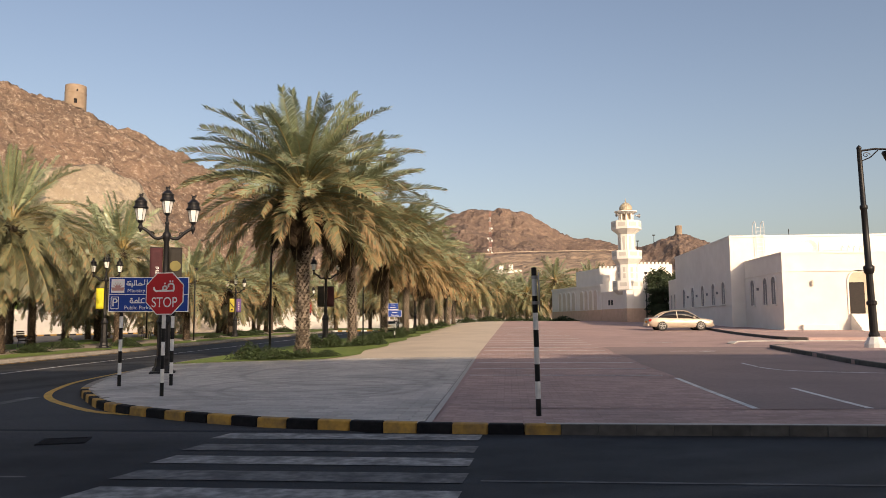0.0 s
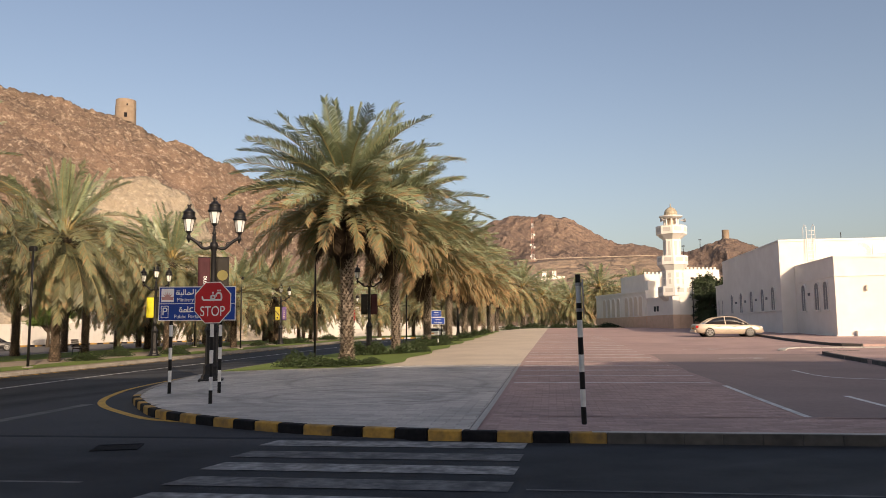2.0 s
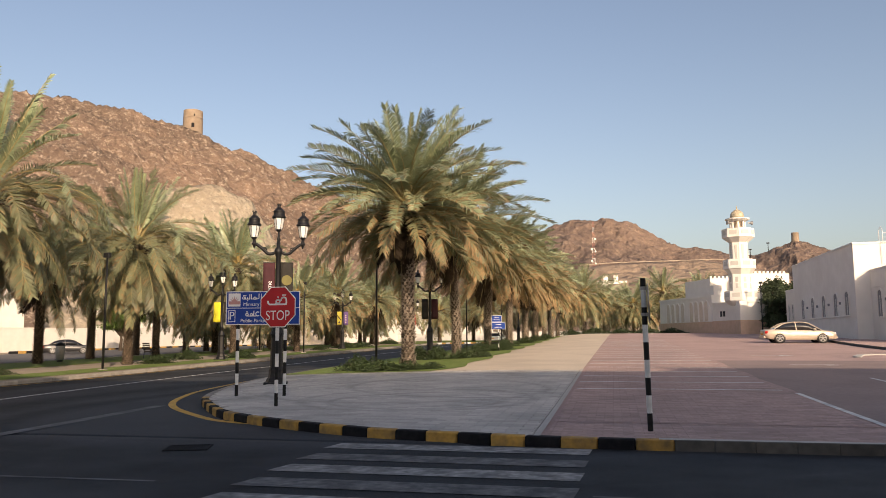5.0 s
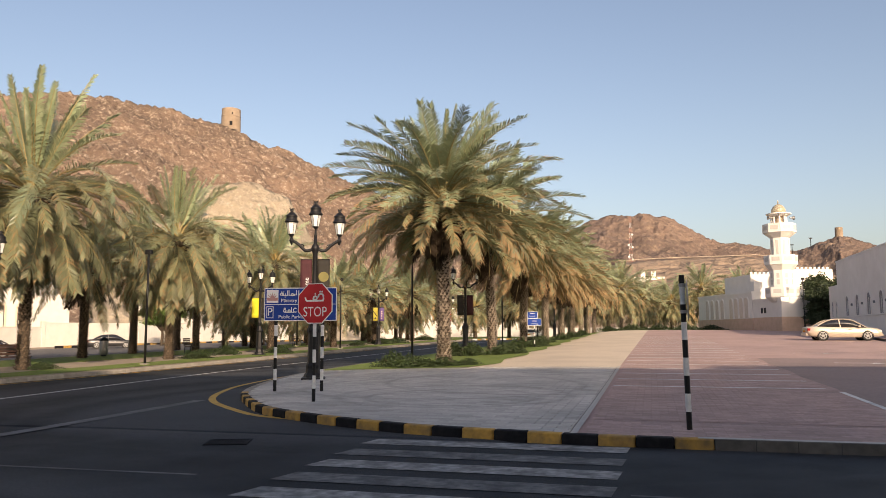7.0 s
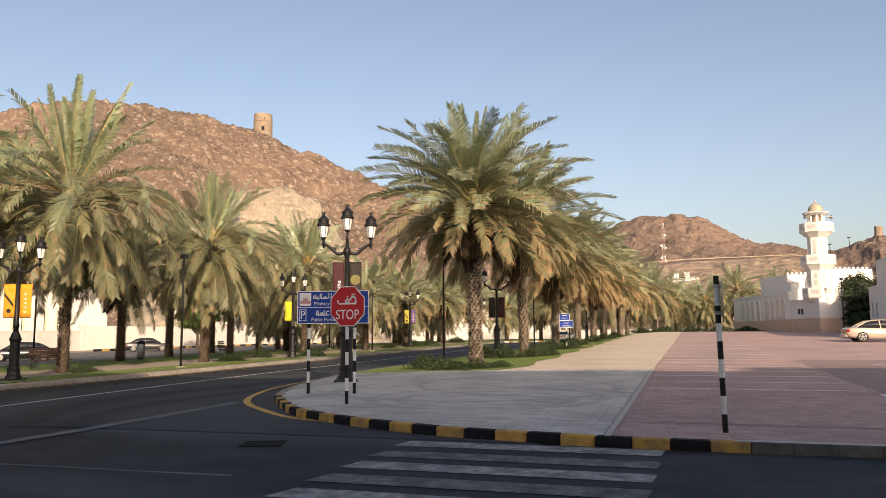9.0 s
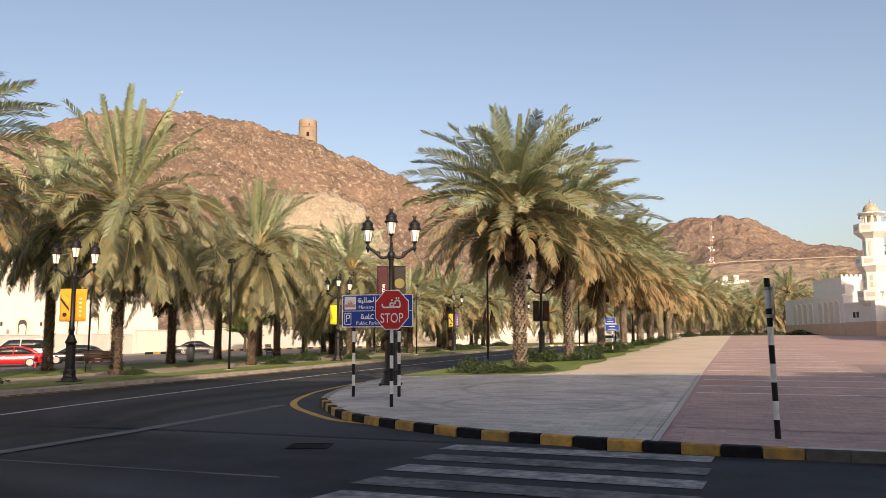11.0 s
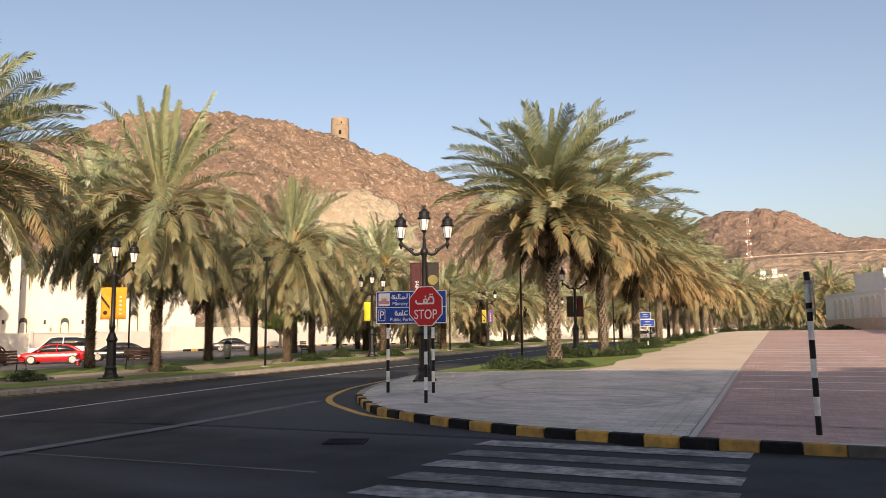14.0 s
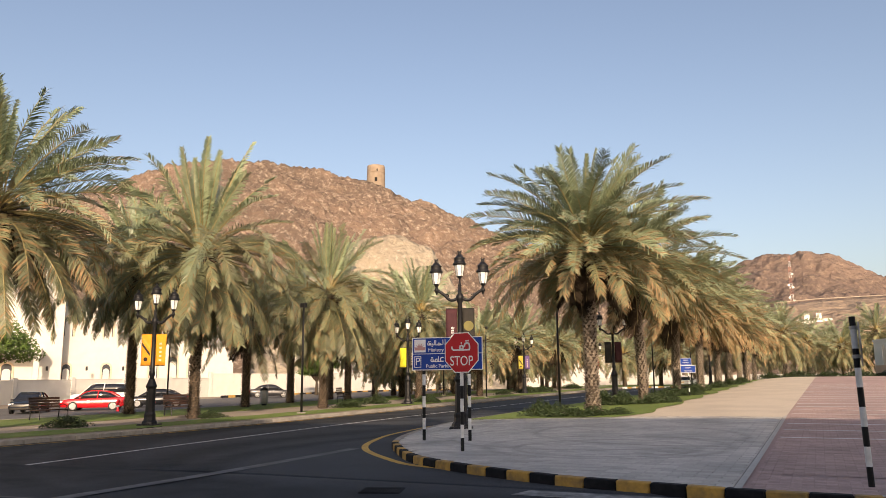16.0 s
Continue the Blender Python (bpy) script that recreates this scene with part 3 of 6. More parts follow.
# ---- palms ----
def frond_mesh(th0, bend, length, pairs, seed, material, leaf=.46, side=0.0, dry=0.0, width=.017, stalk=.18):
    """One feather leaf in the x-z plane: arched midrib, bare stalk and two rows of narrow leaflets folded up in a V."""
    rnd = random.Random(seed)
    pts, tans = [Vector((0, 0, 0))], []
    n = 14
    for i in range(n):
        s = (i + .5) / n
        a = radians(th0 - bend * s ** 1.4)
        t = Vector((math.cos(a), side * s * s, math.sin(a))).normalized()
        tans.append(t)
        pts.append(pts[-1] + t * (length / n))
    sh = Shape()
    sh.tube(pts[::2], [.04 * (1 - .85 * i / 7) for i in range(8)], 4)
    nr = len(sh.f)
    kinds = []
    for k in range(pairs):
        s = stalk + (1 - stalk) * (k + rnd.random() * .7) / pairs
        u = min(s * n, n - .001)
        i = int(u)
        p = pts[i].lerp(pts[i + 1], u - i)
        t = tans[i]
        up = t.cross(Vector((0, 1, 0))) * -1
        if up.z < 0 and abs(t.z) < .7:
            up = -up
        q = (s - stalk) / (1 - stalk)
        L = leaf * (.55 + .8 * min(1, q / .22)) * (1 - .55 * max(0, (q - .5) / .5) ** 1.5) * rnd.uniform(.8, 1.15)
        for sg in (-1, 1):
            fwd = rnd.uniform(.5, .85) + .6 * q
            lift = rnd.uniform(.42, .8) if rnd.random() < .75 else rnd.uniform(-.15, .3)
            d = (Vector((0, sg, 0)) + t * fwd + up * lift).normalized()
            w = (t - d * t.dot(d)).normalized() * width
            mid = p + d * L * .55
            tip = p + d * L + Vector((0, 0, -rnd.uniform(.06, .26) * L))
            o = len(sh.v)
            sh.v += [tuple(p - w * .6), tuple(p + w * .6), tuple(mid + w), tuple(mid - w), tuple(tip)]
            sh.f += [(o, o + 1, o + 2, o + 3), (o + 3, o + 2, o + 4)]
            d_ = rnd.random() < dry * (.25 + 1.1 * s * s)
            kinds += [2 if d_ and rnd.random() < .6 else 0, 2 if d_ else 0]
    me = mesh("frond", sh.v, sh.f, material)
    me.materials.append(M_rachis)
    me.materials.append(M_leaf3)
    me.polygons.foreach_set("material_index", [1] * nr + kinds)
    return me


# kind: rise at the base, bend, length, leaf colour, dry share, bare stalk
KINDS = {"spear": (83, 16, 3.5, M_leaf, 0, .22), "upright": (71, 32, 4.0, M_leaf, 0, .2), "arched": (50, 46, 4.3, M_leaf, .02, .18), "spread": (28, 48, 4.5, M_leaf, .1, .18),
         "low": (9, 52, 4.4, M_leaf, .4, .18), "droop": (-14, 52, 4.1, M_leaf2, .55, .16), "hang": (-34, 46, 4.3, M_leaf2, .18, .16), "dry": (-50, 34, 3.8, M_leaf2, .25, .16),
         "undershade": (-58, 26, 2.4, M_undershade, 0, .1), "weep": (36, 112, 5.4, M_leaf, .06, .2), "cascade": (10, 88, 5.3, M_leaf2, .14, .18)}


def fronds(pairs, width, leaf, dry_glow=1.0):
    return {kind: [frond_mesh(th + dv, bd, ln * kv, pairs, int(ln * 100) + 7 * i + dv, mt, leaf if kind != "spear" else leaf * .55, sv, dry * dry_glow, width, stalk)
                   for i, (dv, kv, sv) in enumerate(((0, 1, .14), (6, .92, -.18), (-6, 1.06, .03), (2, .98, -.06)))]
            for kind, (th, bd, ln, mt, dry, stalk) in KINDS.items()}


FR = fronds(92, .0165, .45)
FR_MID = fronds(60, .022, .46)
FR_FAR = fronds(30, .036, .48)
# row palms: more dry leaflets, which also put warm evening light into the skirts
FR_ROW = fronds(60, .022, .46, 1.8)
FR_ROW_FAR = fronds(30, .036, .48, 1.9)


def trunk_mesh(h, r, lean, seed, bark):
    """Tapered stem covered in old leaf bases set in spirals."""
    rnd = random.Random(seed)
    sh = Shape()

    def axis(z):
        k = z / h
        return Vector((lean[0] * k * k, lean[1] * k * k, z))
    sh.tube([axis(h * i / 10) - Vector((0, 0, .25 if i == 0 else 0)) for i in range(11)], [r * (.86 + .22 * max(0, 1 - i * 1.2)) for i in range(11)], 12)
    core = len(sh.f)
    rows = int(h / .115)
    for j in range(rows):
        z = j * .115 + .02
        rr = r * (1.0 + .2 * max(0, 1 - z / .5)) * (1 + .12 * max(0, (z - h + 1.0)))
        for k in range(11):
            a = 2 * math.pi * (k + .38 * j + rnd.uniform(-.22, .22)) / 11
            c, s = math.cos(a), math.sin(a)
            t = Vector((-s, c, 0))
            o = Vector((c, s, 0))
            b = axis(z)
            wv = rr * rnd.uniform(.2, .31)
            out = rr * rnd.uniform(1.04, 1.32)
            hh = rnd.uniform(.07, .125)
            n = len(sh.v)
            sh.v += [tuple(b + o * rr * .86 - t * wv), tuple(b + o * rr * .86 + t * wv), tuple(b + o * out + Vector((0, 0, hh)) - t * wv * .6),
                     tuple(b + o * out + Vector((0, 0, hh)) + t * wv * .6), tuple(b + o * rr * .8 + Vector((0, 0, hh + .03)))]
            sh.f += [(n, n + 1, n + 3, n + 2), (n + 2, n + 3, n + 4)]
    me = mesh("trunk", sh.v, sh.f, bark)
    me.materials.append(M_wood)
    me.polygons.foreach_set("material_index", [1] * core + [0] * (len(sh.f) - core))
    return me


def stubs():
    """Cut leaf stalks and brown fibre packed below a crown's heart, dark to carry the shade there."""
    rnd = random.Random(77)
    sh = Shape().lathe([(.3, -1.5), (.42, -1.2), (.5, -.6), (.42, -.1), (.2, .2)], 10)
    for k in range(70):
        a, z = rnd.uniform(0, 6.283), rnd.uniform(-1.5, 0)
        L = rnd.uniform(.5, 1.1)
        d = Vector((math.cos(a), math.sin(a), rnd.uniform(-.2, .6))).normalized()
        b = Vector((.3 * math.cos(a), .3 * math.sin(a), z))
        sh.tube([b, b + d * L * .6, b + d * L - Vector((0, 0, .15))], [.05, .035, .01], 4)
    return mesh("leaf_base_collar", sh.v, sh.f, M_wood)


STUBS = stubs()
TIERS = [("spear", 7, 0), ("upright", 18, .1), ("arched", 23, .05), ("spread", 25, -.05), ("low", 27, -.2), ("droop", 30, -.3), ("undershade", 14, -.4)]


def palm(x, y, h, size, seed, base=None, lean=(0, 0), r=.26, label="", tiers=TIERS, group="date palms", fan=1.0, leaves=None):
    """A date palm: h is the height of the crown's heart above the ground."""
    rnd = random.Random(seed)
    z = land(x, y) + P if base is None else base
    root = empty("date_palm", Matrix.Translation((x, y, z)), label or "date palm with green upper fronds and tan drooping skirt", "palm tree", group)
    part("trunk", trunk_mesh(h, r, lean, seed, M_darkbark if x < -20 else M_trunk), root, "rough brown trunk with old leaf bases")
    top = Vector((lean[0], lean[1], h))
    sh = Shape().lathe([(r * .9, -.5), (r * 1.25, -.15), (r * 1.15, .2), (r * .5, .6), (.05, .9)], 9)
    part("crown_heart", sh.get(M_dates, True), root, "orange-brown fibrous heart of the crown", Matrix.Translation(top))
    part("leaf_base_collar", STUBS, root, "collar of cut frond stubs, coloured dark for the shade under the crown", Matrix.Translation(top) @ Matrix.Rotation(seed, 4, 'Z') @ Matrix.Scale(r / .3, 4))
    for kind, cnt, dz in tiers:
        off = rnd.uniform(0, 6.28)
        for i in range(cnt):
            a = off + 2 * math.pi * (i + rnd.uniform(-.3, .3)) / cnt
            m = Matrix.Translation(top + Vector((math.cos(a) * r * .7, math.sin(a) * r * .7, dz))) @ Matrix.Rotation(a, 4, 'Z') @ Matrix.Rotation(radians(rnd.gauss(0, 6)), 4, 'Y') \
                @ Matrix.Rotation(radians(rnd.uniform(-25, 25)), 4, 'X') @ Matrix.Scale(size * rnd.uniform(.86, 1.1) * (fan if kind == "spear" else 1), 4)
            part("frond", rnd.choice((leaves or FR_FAR)[kind]), root, "", m)
    return root


FEW = [("spear", 5, 0), ("upright", 8, .1), ("arched", 10, 0), ("spread", 11, -.08), ("low", 12, -.2), ("droop", 15, -.32), ("hang", 4, -.45), ("undershade", 8, -.5)]
TALL = [("spear", 14, 0), ("upright", 5, .1), ("arched", 4, 0), ("weep", 11, -.05), ("spread", 4, -.08), ("cascade", 30, -.2), ("hang", 36, -.4), ("dry", 32, -.6), ("undershade", 24, -.5)]
WIDE = [("spear", 6, 0), ("upright", 12, .1), ("arched", 16, .05), ("spread", 18, -.05), ("low", 18, -.2), ("droop", 22, -.3), ("hang", 16, -.4), ("dry", 10, -.5), ("undershade", 14, -.4)]
SHAGGY = [("spear", 5, 0), ("upright", 6, .1), ("arched", 8, 0), ("spread", 9, -.08), ("low", 12, -.2), ("droop", 16, -.32), ("hang", 18, -.45), ("dry", 12, -.5)]
# the row beside the square
palm(-8.16, 30.5, 6.75, 1.03, 1, lean=(0, -.2), r=.29, leaves=FR, label="large date palm with a broad full crown beside the square")
palm(-7.9, 39.2, 6.8, 1.14, 2, lean=(-.5, .1), leaves=FR, label="date palm with a leaning scaly trunk and tan skirt")
for i, (x, y) in enumerate(((-7.9, 49.2), (-7.6, 57.5), (-7.4, 66), (-7.3, 74.5), (-7.2, 83), (-7.1, 91.5), (-7.0, 100))):
    palm(x, y, 5.8 + .3 * math.sin(i * 2), .98, 10 + i, lean=(.2, .1), tiers=TIERS if i < 3 else FEW, leaves=FR_ROW if i < 3 else FR_ROW_FAR, label="date palm in the row with sunlit tan lower fronds")
# the median, front and back rows
for i, (x, y, h, s, t) in enumerate(((-26.0, 27.3, 7.8, 1.12, TALL), (-25.9, 37.5, 6.8, 1.02, TALL), (-26.2, 50, 6.4, .98, TALL), (-25.9, 60.5, 4.6, .9, FEW), (-26.1, 71, 5.4, .9, FEW), (-26, 83, 5.4, .9, FEW), (-26, 95, 5.5, .9, FEW))):
    palm(x, y, h, s, 30 + i, tiers=t, fan=1.28 if i == 0 else 1.1, lean=(.15 * math.sin(i), .1), leaves=FR if i < 2 else FR_MID if i < 4 else FR_FAR, label="date palm on the median lawn with a shaggy skirt")
for i, (x, y, h, s) in enumerate(((-27.6, 18.2, 8.3, 1.22), (-32.4, 29.4, 8.3, 1.0), (-32.0, 38, 5.6, .9), (-32.3, 50, 5.3, .85), (-34.7, 63.3, 8.6, .95), (-32.3, 72, 5.2, .85), (-32.3, 84, 5.4, .85))):
    palm(x, y, h, s, 50 + i, tiers=WIDE if i == 0 else TALL if i == 1 else FEW, leaves=FR if i == 0 else FR_MID, label="date palm in the back row of the median")
palm(-36.2, 60.5, 4.3, .74, 71, tiers=[("upright", 4, 0), ("arched", 6, 0), ("low", 10, 0), ("droop", 22, -.2), ("hang", 26, -.4)], label="short dark palm with hanging fronds by the road")
palm(-36.6, 54, 6.2, .85, 72, tiers=FEW, label="date palm beyond the median")
palm(-33.5, 44.5, 6.0, .88, 73, tiers=FEW, leaves=FR_MID, label="date palm in the back row of the median")
for i, (x, y, h) in enumerate(((-38.5, 68, 4.3), (-31.0, 66.5, 4.0), (-37.6, 80, 4.2), (-29.4, 78.5, 4.2), (-34.6, 91, 4.4), (-28.8, 90, 4.2), (-22.8, 101, 4.3), (-31.5, 57.0, 4.2))):
    palm(x, y, h, .88, 150 + i, tiers=SHAGGY, label="low shaggy date palm in the back of the median")
for i, (x, y, h) in enumerate(((-17.5, 108, 5.0), (-20.5, 114, 4.6), (-29, 106, 4.8), (-33, 98, 5.2), (-37, 112, 5.0), (-40, 92, 4.6), (-42, 78, 4.4), (-14, 128, 5.4), (-27, 130, 5.0), (-9, 112, 5.0))):
    palm(x, y, h, .86, 120 + i, tiers=FEW, label="far date palm beside the avenue")
# palms about the mosque and the far end
for i, (x, y, h, k) in enumerate(((-3.6, 101, 5.5, .98), (-1.2, 112, 4.7, .98), (3.0, 118, 4.5, .98), (7.4, 119, 6.3, 1.02), (13.4, 124, 6.2, .95), (-6.5, 124, 4.6, .95), (.6, 130, 4.4, .95), (5.4, 131, 4.4, .95),
                                 (9.6, 132, 4.6, .95), (-12, 118, 5.2, .9), (-17, 122, 5.2, .9), (-22, 122, 5.2, .9))):
    palm(x, y, h, k, 80 + i, tiers=SHAGGY, label="far date palm beyond the car park")


# ---- hills ----
def hill(name, ridge, near, far, material, label, cols, rows, rough, seed, base=0.0, ridged=.15, grit=.035, crag=.8, crest_noise=.22):
    """Rock ridge: a line of crest points falling away to both sides, broken by gullies and ledges."""
    def crest(u):
        k = u * (len(ridge) - 1)
        i = min(int(k), len(ridge) - 2)
        return Vector(ridge[i]).lerp(Vector(ridge[i + 1]), k - i)
    v, f = [], []
    for j in range(rows + 1):
        t = j / rows
        for i in range(cols + 1):
            c = crest(i / cols)
            d = Vector((c.x, c.y, 0)).normalized()
            if t < .7:
                q = t / .7
                p = Vector((c.x, c.y, 0)) - d * near * (1 - q)
                z = base + (c.z - base) * (max(0.0, q) ** 1.15)
            else:
                q = (t - .7) / .3
                p = Vector((c.x, c.y, 0)) + d * far * q
                z = base + (c.z - base) * max(0.0, 1 - q) ** 1.3
                q = 1 - q
            wgt = min(1.0, 4 * q * (1 - q) + crest_noise) * min(1, q * 3)
            s = Vector((p.x, p.y, z)) / rough
            nz = noise.fractal(s * 1.0 + Vector((seed, 0, 0)), .9, 2.1, 7) * rough * .17
            rg = (noise.ridged_multi_fractal(s * .9 + Vector((0, seed, 0)), .9, 2.2, 6, 1.0, 2.0) - 1.2) * rough * ridged
            fine = noise.fractal(Vector((p.x, p.y, z)) * (5.0 / rough), crag, 2.1, 6) * rough * grit
            z += (nz + rg) * wgt + fine * min(1, q * 3)
            v.append((p.x, p.y, max(z, base - 2)))
    n = cols + 1
    for j in range(rows):
        f += [(j * n + i, j * n + i + 1, (j + 1) * n + i + 1, (j + 1) * n + i) for i in range(cols)]
    return tagged(new(name, mesh(name, v, f, material, True)), label, "hill", "", "structure")


hill("hill_left", [(-300, 20, 20), (-262, 80, 42), (-226, 118, 51), (-208, 138, 54.7), (-204, 145, 55.7), (-197, 153, 58.5), (-191, 162, 63.1), (-181, 172, 69.8), (-170, 183, 72.4), (-157, 195, 72.8), (-145, 204, 72),
                   (-136, 210, 69.6), (-124, 217, 65.2), (-111, 224, 59.5), (-101, 229, 55.5), (-94, 232, 51), (-79, 240, 42.6), (-55, 250, 30), (-25, 262, 14), (0, 270, 0)],
     85, 120, M_rock, "brown rocky hill with a watchtower, sunlit", 520, 260, 42, 3, 0.0, .075, .034, .45, .05)
hill("hill_knoll", [(-92, 110, 10), (-86, 118, 21), (-80, 125, 28), (-74, 130, 30.5), (-68, 135, 28), (-63, 139, 18), (-55, 145, 3)], 26, 34, M_rock3, "pale limestone knoll before the brown hill", 70, 50, 22, 9)
hill("hill_far", [(-160, 585, 20), (-110, 592, 50), (-61, 597, 78.4), (-47, 598, 85), (-30, 599, 89), (-12, 600, 88.8), (-3, 600, 91.3), (8, 600, 89.8), (24, 600, 83), (39, 599, 74.8), (49, 598, 67.9), (71, 596, 66.5), (83, 594, 63.5), (120, 590, 58),
                  (170, 580, 50), (240, 560, 30)], 200, 200, M_rock2, "bare reddish brown mountain in the distance", 300, 140, 60, 14)
hill("hill_fort", [(30, 400, 22), (52, 398, 32), (67, 394, 39), (75, 393, 41.7), (82, 392, 44.5), (86, 391, 47), (91, 390, 45), (99, 388, 41.4), (109, 385, 38.7), (135, 377, 33.7), (171, 362, 26.8), (220, 340, 15)], 110, 120, M_rock2,
     "dark rocky crag topped by a ruined tower", 240, 110, 26, 21)
hill("hill_slope", [(-90, 345, 8), (-50, 349, 24), (-10, 350, 32.6), (1, 350, 33.3), (26, 349, 33.4), (39, 348, 33.6), (60, 346, 30), (90, 340, 18)], 120, 40, M_scree, "smooth scree slope below the mountain", 90, 50, 14, 31, 0.0, .03, .02)


def round_tower(x, y, z, r, h, name, label, window=True):
    root = empty(name, Matrix.Translation((x, y, z)), label, "tower")
    sh = Shape().lathe([(r * 1.06, -3), (r * 1.03, 0), (r, h * .5), (r * .97, h - .1), (r * .97, h), (r * .8, h), (r * .8, h - .9), (.1, h - .9)], 28)
    part("wall", sh.get(M_tower, True), root)
    if window:
        d = Vector((-x, -y, 0)).normalized()
        a = math.atan2(d.y, d.x)
        part("window", Shape().box(-.25, .12, -.45, .45, -.7, .7).get(M_kblack), root, "dark square opening", Matrix.Rotation(a, 4, 'Z') @ Matrix.Translation((r * 1.0 - .02, 0, h * .45)))
        part("window", Shape().box(-.2, .1, -.2, .2, -.35, .35).get(M_kblack), root, "dark slit", Matrix.Rotation(a + .12, 4, 'Z') @ Matrix.Translation((r * .98, 0, h * .8)))
        part("parapet_band", Shape().lathe([(r * .985, h * .72), (r * 1.01, h * .735), (r * 1.01, h * .755), (r * .98, h * .77)], 28).get(M_tower, True), root)
    return root


round_tower(-131.2, 219, 65.0, 3.1, 9.6, "watchtower", "round mud-brick watchtower on the crest of the hill")
round_tower(86, 391, 45.5, 1.7, 4.4, "ruined_tower", "small ruined stone tower on a crag", False)


# ---- buildings ----
def arch_outline(w, h, rise, n=7):
    """Pointed arch outline in x-z, standing on z = 0."""
    pts = [(-w / 2, 0), (w / 2, 0)]
    for i in range(n + 1):
        a = i / n
        pts.append((w / 2 * math.cos(a * math.pi / 2) ** .8, h - rise + rise * math.sin(a * math.pi / 2)))
    for i in range(n - 1, -1, -1):
        a = i / n
        pts.append((-w / 2 * math.cos(a * math.pi / 2) ** .8, h - rise + rise * math.sin(a * math.pi / 2)))
    return pts


def arch_slab(w, h, rise, y0, y1):
    """Arch-shaped slab between y0 and y1."""
    o = arch_outline(w, h, rise)
    n = len(o)
    v = [(x, y0, z) for x, z in o] + [(x, y1, z) for x, z in o]
    f = [tuple(range(n)), tuple(range(2 * n - 1, n - 1, -1))] + [((i + 1) % n, i, n + i, n + (i + 1) % n) for i in range(n)]
    return v, f


def arch_ring(w, h, rise, t, y0, y1):
    """Frame of thickness t round an arch, between y0 and y1."""
    a, b = arch_outline(w, h, rise), arch_outline(w + 2 * t, h + t, rise + t * .5)
    n = len(a)
    v = [(x, y0, z) for x, z in a] + [(x, y0, z) for x, z in b] + [(x, y1, z) for x, z in a] + [(x, y1, z) for x, z in b]
    f = []
    for i in range(1, n):
        j = (i + 1) % n
        f += [(i, j, n + j, n + i), (2 * n + j, 2 * n + i, 3 * n + i, 3 * n + j), (n + i, n + j, 3 * n + j, 3 * n + i), (j, i, 2 * n + i, 2 * n + j)]
    return v, f


def arched_window(parent, m, w, h, rise=.4, name="window"):
    win = part(name, (*arch_slab(w, h, rise, -.02, .03), M_screen), parent, "", m)
    part("frame", (*arch_ring(w, h, rise, .1, -.06, .03), M_plaster), win, "white plaster surround")
    part("sill", Shape().box(-w / 2 - .14, w / 2 + .14, -.12, .03, -.1, 0, .02).get(M_plaster), win)
    part("mullion", Shape().box(-.02, .02, -.045, .0, 0, h - rise).get(M_pwhite), win)
    return win


